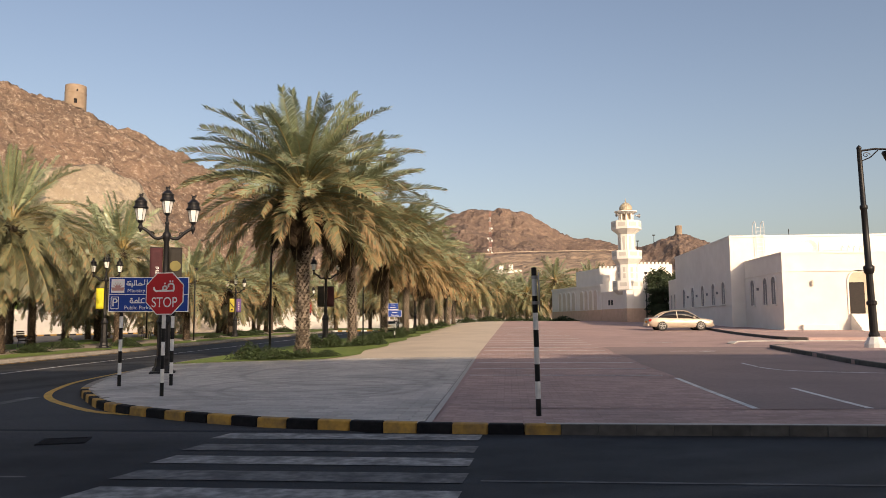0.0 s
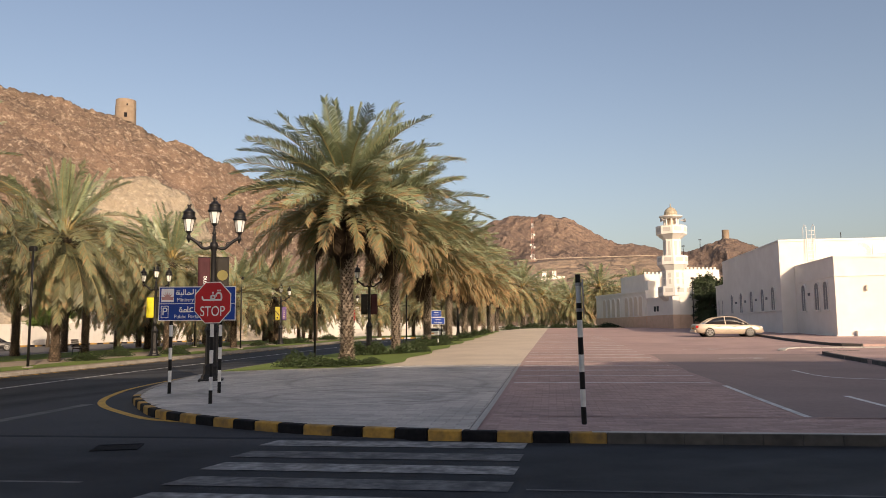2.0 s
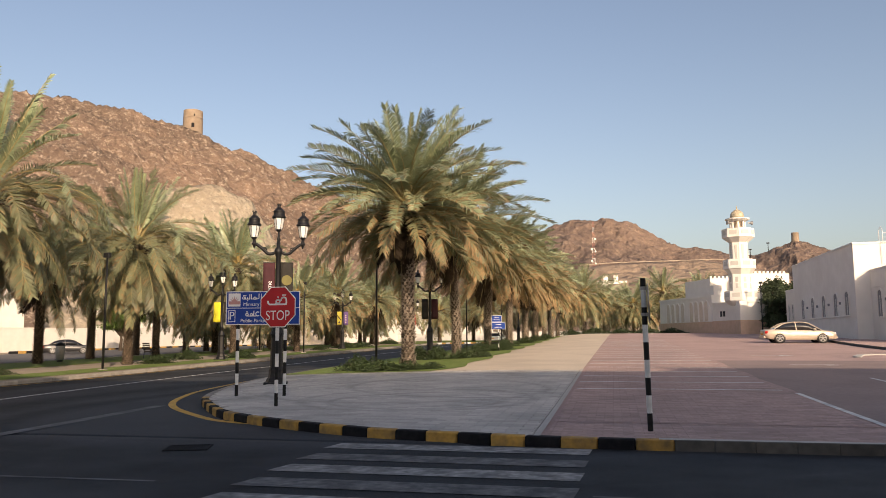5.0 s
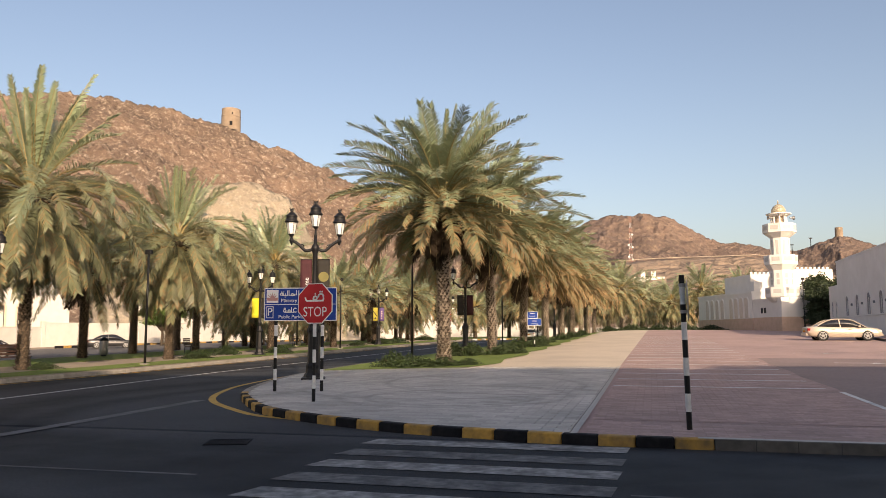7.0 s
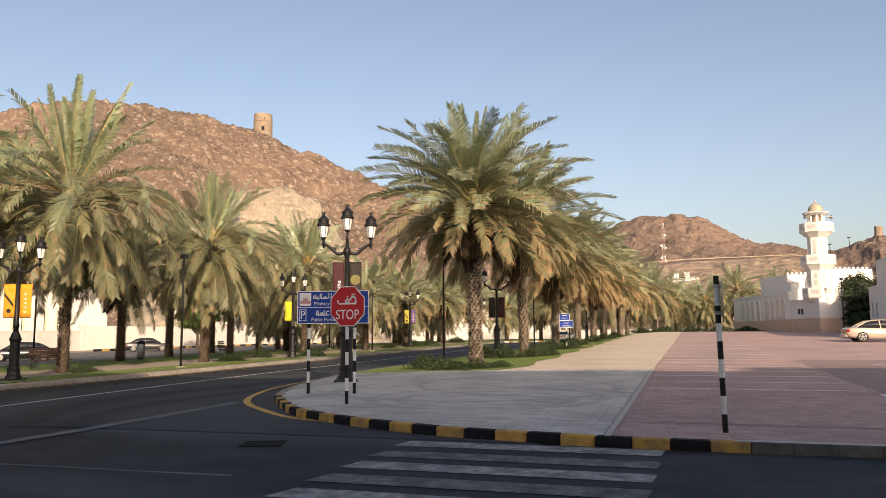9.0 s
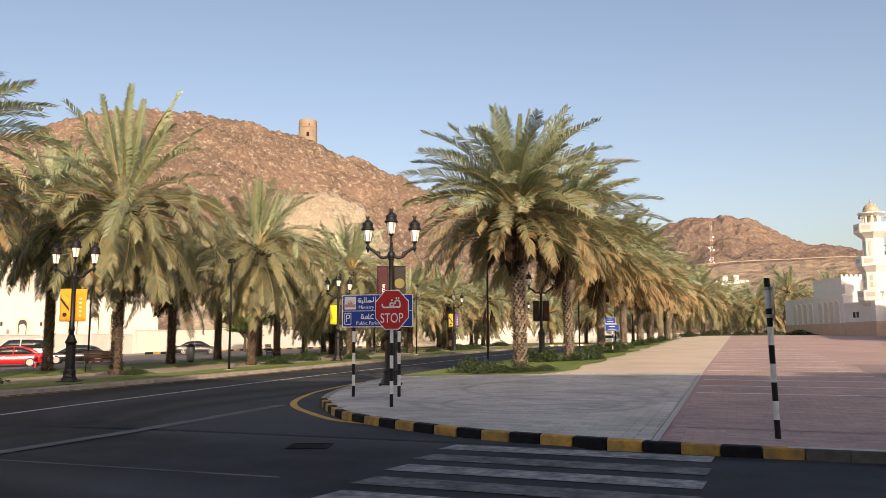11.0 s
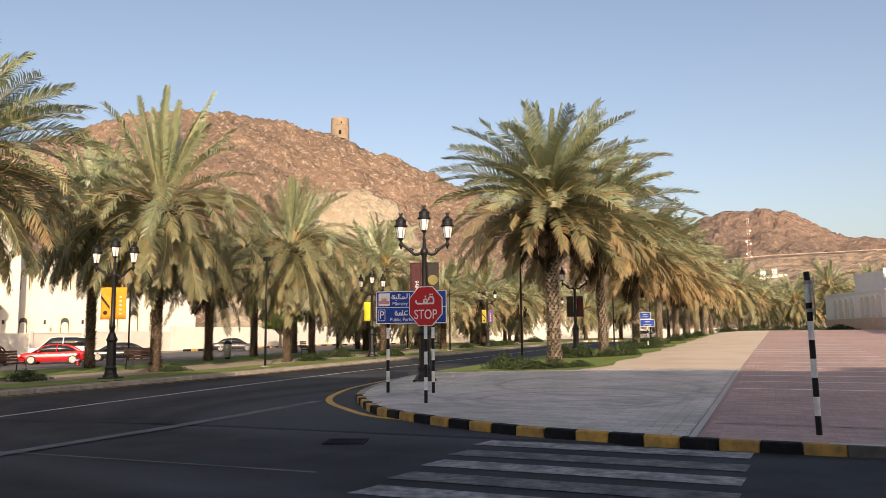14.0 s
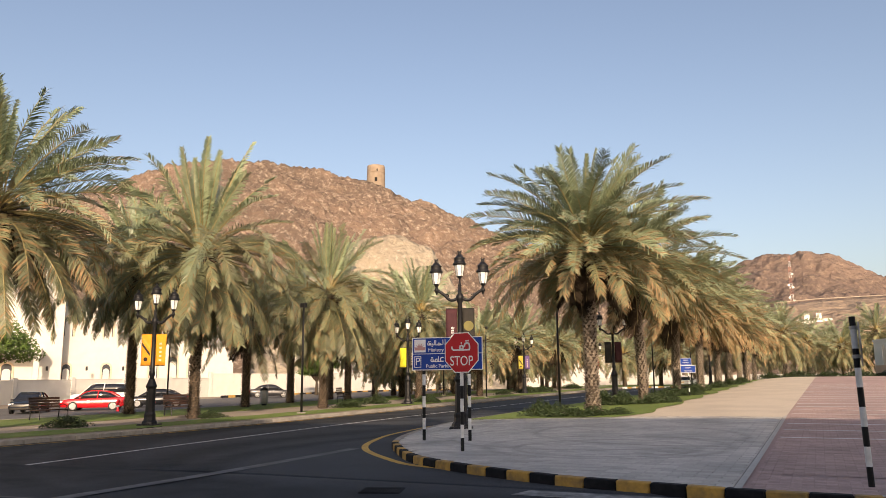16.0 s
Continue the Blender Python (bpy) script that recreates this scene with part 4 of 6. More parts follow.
def white_building():
    z0 = land(18, 56) + P
    root = empty("white_building", Matrix.Translation((0, 0, z0 - .1)), "low white plastered building with pointed-arch windows", "building")
    part("wing", Shape().box(18.14, 48, 52.2, 60.2, -.6, 5.15).get(M_plaster), root)
    part("wing_coping", Shape().box(18.1, 48.1, 52.16, 60.2, 5.15, 5.3, .02).get(M_plaster), root)
    part("string_course", Shape().box(18.09, 48.1, 52.14, 60.2, 3.98, 4.06).get(M_plaster), root)
    part("plinth", Shape().box(18.05, 48.1, 52.1, 60.2, -.6, .22).get(M_plaster), root)
    part("hall", Shape().box(17.1, 48, 60.2, 79.5, -.6, 7.15).get(M_plaster), root)
    part("hall_coping", Shape().box(17.05, 48.05, 60.15, 79.55, 7.15, 7.3, .02).get(M_plaster), root)
    part("string_course", Shape().box(17.04, 48, 60.14, 79.5, 2.0, 2.07).get(M_plaster), root)
    part("plinth", Shape().box(17.0, 48, 60.1, 79.6, -.6, .25).get(M_plaster), root)
    part("annex", Shape().box(17.3, 30, 79.6, 84, -.6, 5.0).get(M_plaster), root)
    part("annex_coping", Shape().box(17.25, 30, 79.6, 84.05, 5.0, 5.12).get(M_plaster), root)
    for y in (53.9, 55.6, 58.4):
        arched_window(root, Matrix.Translation((18.14, y, 1.9)) @ Matrix.Rotation(-math.pi / 2, 4, 'Z'), .85, 1.85)
    for y in (62.3, 65.3, 68.8, 72.4, 75.9):
        arched_window(root, Matrix.Translation((17.1, y, 2.1)) @ Matrix.Rotation(-math.pi / 2, 4, 'Z'), .95, 1.75)
    for y in (81, 82.6):
        arched_window(root, Matrix.Translation((17.3, y, 2.1)) @ Matrix.Rotation(-math.pi / 2, 4, 'Z'), .5, 1.5)
    for y in (57.1, 64, 67.2, 70.8, 74.2):
        x = 18.14 if y < 60 else 17.1
        part("wall_lamp", Shape().box(x - .14, x + .02, y - .05, y + .05, 2.95, 3.15, .02).get(M_screen), root)
    part("wall_lamp", Shape().lathe([(.03, 0), (.08, .1), (.1, .3), (.04, .4)], 8, Matrix.Translation((20.0, 52.08, 3.0))).get(M_niche), root, "pale wall lantern")
    door = part("door_recess", (*arch_slab(1.3, 2.75, .75, -.03, .05), M_arch), root, "", Matrix.Translation((22.95, 52.2, 1.2)))
    part("surround", (*arch_ring(1.3, 2.75, .75, .1, -.06, .05), M_plaster), door)
    part("door_leaf", Shape().box(-.62, .32, -.06, -.03, 0, 2.05, .02).get(M_door), door, "dark brown wooden door leaf")
    for i in range(7):
        part("step", Shape().box(22.3 + .006 * i, 24.0 - .006 * i, 52.2 - .26 * (7 - i), 52.2, -.4 - .01 * i, .17 * (i + 1), .01).get(M_plaster), root)
    part("ledge", Shape().box(19.2, 21.4, 51.85, 52.2, -.4, .5, .02).get(M_plaster), root)
    # on the roof
    lad = Shape()
    for x in (19.05, 19.65):
        lad.tube([(x, 60.0, 5.2), (x, 60.0, 8.2), (x, 60.3, 8.4), (x, 60.7, 8.2), (x, 60.8, 7.3)], .025, 6)
    for k in range(9):
        lad.tube([(19.05, 60.0, 5.5 + .3 * k), (19.65, 60.0, 5.5 + .3 * k)], .02, 5)
    part("roof_ladder", lad.get(M_pwhite), root, "white metal ladder with hooped top")
    dish = Shape().lathe([(.05, 0), (.36, .05), (.62, .18), (.6, .19), (.34, .07), (.05, .03)], 16, Matrix.Translation((21.5, 56.5, 5.95)) @ Matrix.Rotation(radians(70), 4, 'X'))
    dish.tube([(21.5, 56.5, 5.25), (21.5, 56.5, 5.95)], .03)
    part("satellite_dish", dish.get(M_pwhite), root)
    for x in (22.95, 23.35, 23.75, 24.15, 24.55):
        part("vent_pipe", Shape().tube([(x, 54.5, 5.2), (x, 54.5, 5.75), (x + .08, 54.5, 5.85), (x + .15, 54.5, 5.72)], .05, 6).get(M_pwhite), root)
    rail = Shape()
    for k in range(6):
        rail.tube([(22.6 + .42 * k, 57.4, 5.25), (22.6 + .42 * k, 57.4, 5.85)], .03, 5)
    rail.tube([(22.6, 57.4, 5.85), (24.7, 57.4, 5.85)], .03, 5).tube([(22.6, 57.4, 5.25), (22.6, 57.4, 6.5)], .035, 5)
    part("roof_rail", rail.get(M_pwhite), root)
    part("aerial", Shape().tube([(22.9, 64, 7.2), (22.9, 64, 8.2)], .03, 5).get(M_black), root)


white_building()


def mosque():
    z0 = land(12, 90) + P
    root = empty("mosque", Matrix.Translation((13.3, 87, z0)) @ Matrix.Rotation(radians(18.7), 4, 'Z'), "white mosque with a tan stone base, arcade and slender minaret", "mosque")
    side = Matrix.Rotation(-math.pi / 2, 4, 'Z')
    # arcade along the street side
    part("arcade_wall", Shape().box(0, 7, 6.6, 22, 1.4, 4.25).box(-.08, 7.1, 6.55, 22.1, 4.25, 4.5).get(M_plaster), root)
    part("arcade_base", Shape().box(-.05, 7.05, 6.58, 22.05, -.6, 1.4).get(M_wains), root, "tan stone wainscot")
    for y in (8.0, 9.35, 10.7, 12.05, 14.6, 16.1, 17.6, 19.1):
        n = part("arch_niche", (*arch_slab(1.0, 2.35, .6, -.04, .06), M_niche), root, "", Matrix.Translation((0, y, 1.45)) @ side)
        part("surround", (*arch_ring(1.0, 2.35, .6, .1, -.09, .06), M_plaster), n)
    # prayer hall at the corner
    part("hall_wall", Shape().box(.1, 9, 0, 6.6, 1.45, 3.3).box(.02, 9.1, -.08, 6.6, 3.3, 3.5).get(M_plaster), root)
    part("hall_base", Shape().box(.05, 9.05, -.05, 6.6, -.6, 1.45).get(M_wains), root, "tan stone wainscot")
    part("corner_pier", Shape().box(-.1, .75, -.15, .7, 1.45, 3.5, .03).get(M_plaster), root)
    part("corner_pier_base", Shape().box(-.1, .75, -.15, .7, -.6, 1.45, .03).get(M_wains), root)
    for y in (3.8, 4.5):
        part("small_window", Shape().box(.04, .12, y - .2, y + .2, 1.9, 2.5).get(M_winglass), root)
    part("upper_hall", Shape().box(.6, 6.5, 8, 15, 4.3, 6.5).box(3.2, 9.0, 5.5, 12, 3.3, 6.9).box(.4, 1.4, 6.8, 8, 4.3, 5.6).get(M_plaster), root)
    for i in range(11):
        part("merlon", Shape().box(.6 + .5 * i, .85 + .5 * i, 7.98, 8.12, 6.5, 6.75).get(M_plaster), root)
        part("merlon", Shape().box(3.3 + .5 * i, 3.55 + .5 * i, 5.48, 5.62, 6.9, 7.15).get(M_plaster), root)
    # minaret
    mx, my = 1.05, 1.7
    m = Matrix.Translation((mx, my, 0)) @ Matrix.Rotation(radians(22.5), 4, 'Z')

    def ring(name, prof, mt, n=8, lab=""):
        part(name, Shape().lathe(prof, n, m).get(mt), root, lab)
    ring("balcony_lower", [(1.1, 3.0), (1.65, 3.5), (1.72, 3.6), (1.72, 4.6), (1.62, 4.6), (1.62, 3.85), (1.0, 3.85)], M_plaster)
    ring("shaft_lower", [(1.18, 3.3), (1.18, 7.2)], M_plaster)
    ring("balcony_middle", [(1.15, 6.4), (1.62, 7.0), (1.7, 7.05), (1.7, 8.05), (1.6, 8.05), (1.6, 7.3), (.9, 7.3)], M_plaster)
    ring("shaft_upper", [(.98, 7.2), (.98, 10.6)], M_plaster)
    ring("balcony_upper", [(.95, 9.9), (1.62, 10.45), (1.7, 10.5), (1.7, 11.45), (1.6, 11.45), (1.6, 10.7), (.7, 10.7)], M_plaster)
    for k in range(8):
        a = 2 * math.pi * (k + .5) / 8
        t = Matrix.Translation((mx, my, 0)) @ Matrix.Rotation(a + radians(22.5), 4, 'Z')
        part("niche", Shape().box(.86, .935, -.15, .15, 8.1, 9.7, .03).get(M_plaster2), root, "", t)
        for z in (4.9, 5.6):
            part("panel", Shape().box(1.04, 1.115, -.16, .16, z, z + .55, .02).get(M_plaster2), root, "", t)
        for z in (3.95, 7.4, 10.8):
            part("balustrade_panel", Shape().box(1.5, 1.605, -.42, .42, z, z + .45, .02).get(M_plaster2), root, "", t)
        part("column", Shape().lathe([(.13, 10.7), (.1, 10.8), (.1, 12.2), (.16, 12.4)], 8, Matrix.Translation((mx + .75 * math.cos(a), my + .75 * math.sin(a), 0))).get(M_plaster), root)
    ring("lantern_core", [(.4, 10.7), (.4, 12.4)], M_arch, 12)
    ring("lantern_roof", [(.92, 12.3), (1.28, 12.5), (1.3, 12.62), (.95, 12.68)], M_plaster, 16)
    ring("dome", [(.66, 12.64), (.74, 12.85), (.72, 13.1), (.58, 13.35), (.34, 13.55), (.1, 13.68), (.05, 13.75), (.08, 13.82), (.02, 14.1)], M_golddome, 20, "ribbed golden dome with finial")
    for dx in (-1, 1):
        part("loudspeaker", Shape().lathe([(.06, 0), (.08, .2), (.24, .5)], 10, Matrix.Translation((mx + dx * .95, my - .5, 12.1)) @ Matrix.Rotation(radians(90 * dx), 4, 'Y')).get(M_galv), root)
    return root


mosque()


# ---- lamps, posts and signs ----
CAGE_BAR = mesh("cage_bar", *Shape().tube([(.13, 0, .1), (.212, 0, .57)], .011, 4).get(M_black))


CROWN_POINT = mesh("crown_point", *Shape().tube([(.05, 0, 1.08), (.1, 0, 1.15)], [.02, .006], 4).get(M_black))


def lantern(parent, m):
    lan = part("lantern", Shape().lathe([(.05, 0), (.09, .05), (.12, .1), (.05, .12)], 8).get(M_black), parent, "black iron lantern", m)
    part("glass", Shape().lathe([(.125, .11), (.205, .56)], 6).get(M_lampglass), lan, "opal white glass")
    for k in range(6):
        part("cage_bar", CAGE_BAR, lan, "", Matrix.Rotation(2 * math.pi * k / 6, 4, 'Z'))
    part("cap", Shape().lathe([(.215, .55), (.275, .57), (.275, .61), (.225, .66), (.205, .78), (.235, .82), (.2, .85), (.09, .97), (.05, 1.0), (.075, 1.05), (.055, 1.1)], 12).get(M_black, True), lan)
    for k in range(6):
        part("crown_point", CROWN_POINT, lan, "", Matrix.Rotation(2 * math.pi * k / 6, 4, 'Z'))


def lamp_post():
    root = empty("street_lamp", Matrix(), "black cast-iron street lamp with three opal lanterns", "street lamp", "three-arm street lamps")
    part("plinth", Shape().box(-.36, .36, -.36, .36, -.1, .06, .03).lathe([(.31, .05), (.29, .14), (.24, .2), (.22, .34)], 8).get(M_black), root)
    part("base", Shape().lathe([(.22, .28), (.23, .42), (.185, .5), (.18, 1.4), (.21, 1.46), (.23, 1.5), (.18, 1.6), (.11, 1.78)], 8).get(M_black), root)
    part("shaft", Shape().lathe([(.10, 1.6), (.085, 1.9), (.115, 1.95), (.115, 2.03), (.09, 2.1), (.075, 3.9), (.10, 3.95), (.10, 4.05), (.06, 4.1), (.05, 4.5)], 12).get(M_black, True), root)
    part("hub", Shape().lathe([(.05, 3.9), (.11, 3.98), (.13, 4.07), (.11, 4.15), (.05, 4.22), (.04, 4.42), (.07, 4.46), (.035, 4.52), (.03, 4.71)], 12).get(M_black, True), root)
    for s in (-1, 1):
        pts = []
        for k in range(11):
            t = k / 10
            pts.append((s * (.05 + .69 * t), 0, 4.06 - .07 * math.sin(min(1, t * 1.7) * math.pi) + .24 * ss(.35, 1, t)))
        part("arm", Shape().tube(pts, [.065] + [.05] * 9 + [.045], 8).lathe([(.015, -.14), (.035, -.09), (.06, -.03), (.085, 0), (.06, .05), (.03, .16)], 9, Matrix.Translation((s * .74, 0, 4.30))).get(M_black, True), root)
        sc = [(s * (.42 + .10 * (1 - t) * math.cos(t * 9)), 0, 4.12 + .08 * (1 - t) * math.sin(t * 9)) for t in [i / 14 for i in range(12)]]
        part("scroll", Shape().tube(sc, .02, 5).get(M_black), root)
        lantern(root, Matrix.Translation((s * .75, 0, 4.43)) @ Matrix.Scale(.80, 4))
    lantern(root, Matrix.Translation((0, 0, 4.68)) @ Matrix.Scale(.80, 4))
    return root


LAMP = lamp_post()
LAMP.matrix_basis = Matrix.Translation((-10.1, 22.15, land(-10.1, 22.15) + P)) @ Matrix.Rotation(radians(22), 4, 'Z')
for x, y, r in ((-23.64, 22.5, 20), (-23.75, 43.8, 12), (-24.6, 68.0, 15), (-23.8, 90, 12), (-11.2, 47.0, 20), (-11.2, 70, 20), (-11.2, 93, 20)):
    copy_thing(LAMP, Matrix.Translation((x, y, land(x, y) + P)) @ Matrix.Rotation(radians(r), 4, 'Z'))


def banner(x, y, z, r, w, h, dx, material, label, extra=None):
    root = empty("banner", Matrix.Translation((x, y, z)) @ Matrix.Rotation(radians(r), 4, 'Z'), label, "banner", "lamp post banners")
    nx, nz = 4, 6
    v = [(dx + (w * (i / nx - .5)), .015 * math.sin(i * 2.1 + k) , h * k / nz) for k in range(nz + 1) for i in range(nx + 1)]
    f = [(k * (nx + 1) + i, k * (nx + 1) + i + 1, (k + 1) * (nx + 1) + i + 1, (k + 1) * (nx + 1) + i) for k in range(nz) for i in range(nx)]
    cl = part("cloth", (v, f, material, True), root)
    md = cl.modifiers.new("thick", 'SOLIDIFY')
    md.thickness = .008
    sg = 1 if dx > 0 else -1
    for zz in (0, h):
        part("rod", Shape().tube([(0, 0, zz), (dx + sg * w / 2, 0, zz)], .012, 5).get(M_black), root)
    if extra:
        extra(root, dx, w, h)
    return root


def disc_mark(root, dx, w, h):
    part("printed_disc", Shape().lathe([(w * .42, 0), (w * .42, .006)], 20, Matrix.Translation((dx, -.03, h * .45)) @ Matrix.Rotation(radians(90), 4, 'X')).get(M_dullgold), root, "round gold print")


def word_mark(root, dx, w, h):
    words("lettering", "ome", .2, M_signwhite, root, Matrix.Translation((dx + .02, -.03, h * .25)) @ Matrix.Rotation(radians(90), 4, 'X') @ Matrix.Rotation(radians(90), 4, 'Z'))


def bar_marks(root, dx, w, h):
    for k in range(5):
        part("printed_mark", Shape().box(dx - .05, dx + .05, -.03, -.024, h * (.14 + .13 * k), h * (.14 + .13 * k) + .07).get(M_arch), root)


def sweep_marks(root, dx, w, h):
    part("printed_disc", Shape().lathe([(w * .2, 0), (w * .2, .005)], 14, Matrix.Translation((dx, -.028, h * .2)) @ Matrix.Rotation(radians(90), 4, 'X')).get(M_door), root)
    for k, (z0, z1) in enumerate(((.35, .75), (.55, .95))):
        part("printed_band", Shape().prism([(dx - w * .45, h * z1), (dx - w * .45, h * (z1 - .1)), (dx + w * .4, h * (z0 - .05)), (dx + w * .4, h * (z0 + .05))], .024, .03, Matrix.Rotation(radians(90), 4, 'X')).get(M_gold if k else M_door), root)


M_redban = mat("banner_red", (.36, .03, .03), (.30, .025, .025), 5, .8)
LZ = land(-10.1, 22.15) + P
banner(-10.1, 22.15, LZ + 2.72, 22, .36, 1.0, -.27, M_banner, "maroon banner with white lettering on a lamp post", word_mark)
banner(-10.1, 22.15, LZ + 2.72, 22, .38, 1.0, .27, M_bannerk, "black banner with a gold disc on a lamp post", disc_mark)
for x, y, z, ms in ((-23.64, 22.5, 2.3, (M_orange, M_orange)), (-23.75, 43.8, 2.3, (M_ygreen, M_bannerk)), (-24.6, 68.0, 2.2, (M_gold, M_purple)), (-11.2, 47.0, 2.25, (M_bannerk, M_banner)), (-23.8, 90, 2.2, (M_redban, M_redban))):
    zz = land(x, y) + P + z
    banner(x, y, zz, 20, .42, 1.25, -.3, ms[0], "coloured cloth banner on a lamp post", None if ms[0] in (M_ygreen, M_bannerk) else sweep_marks)
    banner(x, y, zz, 20, .42, 1.25, .3, ms[1], "coloured cloth banner on a lamp post", bar_marks if ms[1] is not M_banner else None)


def striped_post(root, x, y, h, r, z0, first_black=True, d=.26):
    n = math.ceil(h / d)
    for k in range(n):
        blk = (k % 2 == 0) == first_black
        part("band", Shape().lathe([(r, k * d), (r, min(h, (k + 1) * d))], 12, Matrix.Translation((x, y, z0))).get(M_pblack if blk else M_pwhite, False), root)


def arabic(parent, m, strokes, material, t, name="lettering"):
    """Script lettering drawn with flat pen strokes; dots are short strokes."""
    sh = Shape()
    for st in strokes:
        for a, b in zip(st, st[1:]):
            a, b = Vector(a), Vector(b)
            d = (b - a).normalized() if (b - a).length > 1e-6 else Vector((1, 0))
            nrm = Vector((-d.y, d.x)) * t / 2
            a2, b2 = a - d * t * .3, b + d * t * .3
            sh.prism([tuple(a2 - nrm), tuple(b2 - nrm), tuple(b2 + nrm), tuple(a2 + nrm)], 0, .003)
    return part(name, sh.get(material), parent, "", m)


def curve(cx, cy, rx, ry, a0, a1, n=8):
    return [(cx + rx * math.cos(radians(a0 + (a1 - a0) * i / n)), cy + ry * math.sin(radians(a0 + (a1 - a0) * i / n))) for i in range(n + 1)]


def stop_sign():
    x, y = -6.83, 15.05
    z = land(x, y) + P
    root = empty("stop_sign", Matrix.Translation((x, y, z)) @ Matrix.Rotation(radians(-8), 4, 'Z'), "red octagonal stop sign on a black and white post", "stop sign")
    striped_post(root, 0, 0, 1.98, .038, 0, True, .27)
    A = .425
    octo = [(A / math.cos(radians(22.5)) * math.cos(radians(22.5 + 45 * k)), A / math.cos(radians(22.5)) * math.sin(radians(22.5 + 45 * k))) for k in range(8)]
    face = Matrix.Translation((.035, -.05, 2.05)) @ Matrix.Rotation(radians(90), 4, 'X')
    plate = part("plate", Shape().prism(octo, -.004, .004).get(M_signwhite), root, "white-bordered octagon", face)
    part("red_field", Shape().prism([(a * .955, b * .955) for a, b in octo], .004, .006).get(M_stop), plate)
    words("lettering", "STOP", .29, M_signwhite, plate, Matrix.Translation((0, -.185, .0075)), "white word STOP", .84)
    st = [curve(.135, .10, .06, .05, 20, 200), [(.195, .10), (.20, .04), (.19, .005)], [(.19, .0), (-.20, .0)], curve(.0, .06, .045, .04, 0, 360), [(-.04, .05), (-.05, .0)], [(-.2, 0), (-.235, .03), (-.24, .07)],
          [(.11, .2), (.12, .2)], [(.16, .2), (.17, .2)], [(-.005, .155), (.005, .155)]]
    arabic(plate, Matrix.Translation((.005, .055, .0065)) @ Matrix.Diagonal((1.02, .95, 1, 1)), st, M_signwhite, .036)
    part("bracket", Shape().box(-.05, .05, -.045, -.01, 1.9, 2.25).get(M_galv), root)
    part("back_rail", Shape().box(-.03, .03, -.047, -.03, 1.85, 2.35).get(M_galv), root)


def ministry_sign():
    z = land(-8.4, 17.5) + P
    root = empty("direction_sign", Matrix.Translation((-8.38, 17.5, z)) @ Matrix.Rotation(radians(9), 4, 'Z'), "blue direction and parking sign on two striped posts", "road sign")
    for s in (-.58, .6):
        striped_post(root, s, 0, 1.75, .042, 0, True, .27)
    W, H = 1.84, .82
    x0 = -.87
    face = Matrix.Translation((0, -.06, 1.72)) @ Matrix.Rotation(radians(90), 4, 'X')
    plate = part("plate", Shape().box(x0, x0 + W, 0, H, -.01, .008).get(M_signwhite), root, "", face)
    part("upper_panel", Shape().box(x0 + .02, x0 + W - .02, H * .5 + .008, H - .02, .008, .011).get(M_blue), plate, "blue field")
    part("lower_panel", Shape().box(x0 + .02, x0 + W - .02, .02, H * .5 - .008, .008, .011).get(M_blue), plate, "blue field")
    em = part("emblem_field", Shape().box(x0 + .06, x0 + .36, H * .5 + .04, H - .05, .011, .0135).get(M_signwhite), plate, "white square with a plain red mark")
    rays = [(x0 + .21 - .13, .50), (x0 + .21 + .13, .50)]
    for k in range(13):
        a = radians(10 + 160 * k / 12)
        q = .15 if k % 2 == 0 else .06
        rays.append((x0 + .21 + q * math.cos(a), .55 + q * 1.1 * math.sin(a)))
    star = Shape().prism(rays, .0135, .015)
    part("emblem", star.get(M_emblem), em)
    part("parking_field", Shape().box(x0 + .06, x0 + .24, .07, .36, .011, .0135).get(M_signwhite), plate)
    part("parking_blue", Shape().box(x0 + .075, x0 + .225, .085, .345, .0135, .0145).get(M_blue), plate)
    words("lettering", "P", .27, M_signwhite, plate, Matrix.Translation((x0 + .15, .215, .016)))
    words("lettering", "Ministry of", .125, M_signwhite, plate, Matrix.Translation((x0 + .70, H * .5 + .09, .0125)))
    words("lettering", "Public Parking", .125, M_signwhite, plate, Matrix.Translation((x0 + .72, .10, .0125)))
    one = [[(.46, .0), (.46, .13)], [(.40, .13), (.40, .02), (.34, .0), (.34, .03)], curve(.29, .02, .03, .03, 0, 360), [(.34, 0), (.2, 0)], [(.2, 0), (.2, .12)], [(.16, .12), (.16, 0), (.0, 0)], [(.1, 0), (.1, .05)], [(.05, 0), (.05, .05)],
           curve(0, .03, .03, .03, 0, 360), [(.09, -.04), (.11, -.04)], [(.04, .09), (.06, .09)], [(-.01, .09), (.02, .09)]]
    arabic(plate, Matrix.Translation((x0 + .44, H * .5 + .22, .0115)) @ Matrix.Diagonal((.95, .95, 1, 1)), one, M_signwhite, .021)
    two = [curve(.3, .05, .05, .05, 60, 300), [(.26, .0), (.1, 0)], [(.2, 0), (.2, .12)], curve(.14, .03, .03, .03, 0, 360), [(.1, 0), (.05, 0)], curve(.03, .035, .032, .035, 0, 360), [(.01, .1), (.05, .1)]]
    arabic(plate, Matrix.Translation((x0 + .5, .215, .0115)), two, M_signwhite, .022)
    tri = Shape().prism([(x0 + 1.58, H * .5 + .2), (x0 + 1.68, H * .5 + .14), (x0 + 1.58, H * .5 + .3)], .011, .0125)
    part("arrow", tri.get(M_signwhite), plate)


stop_sign()
ministry_sign()


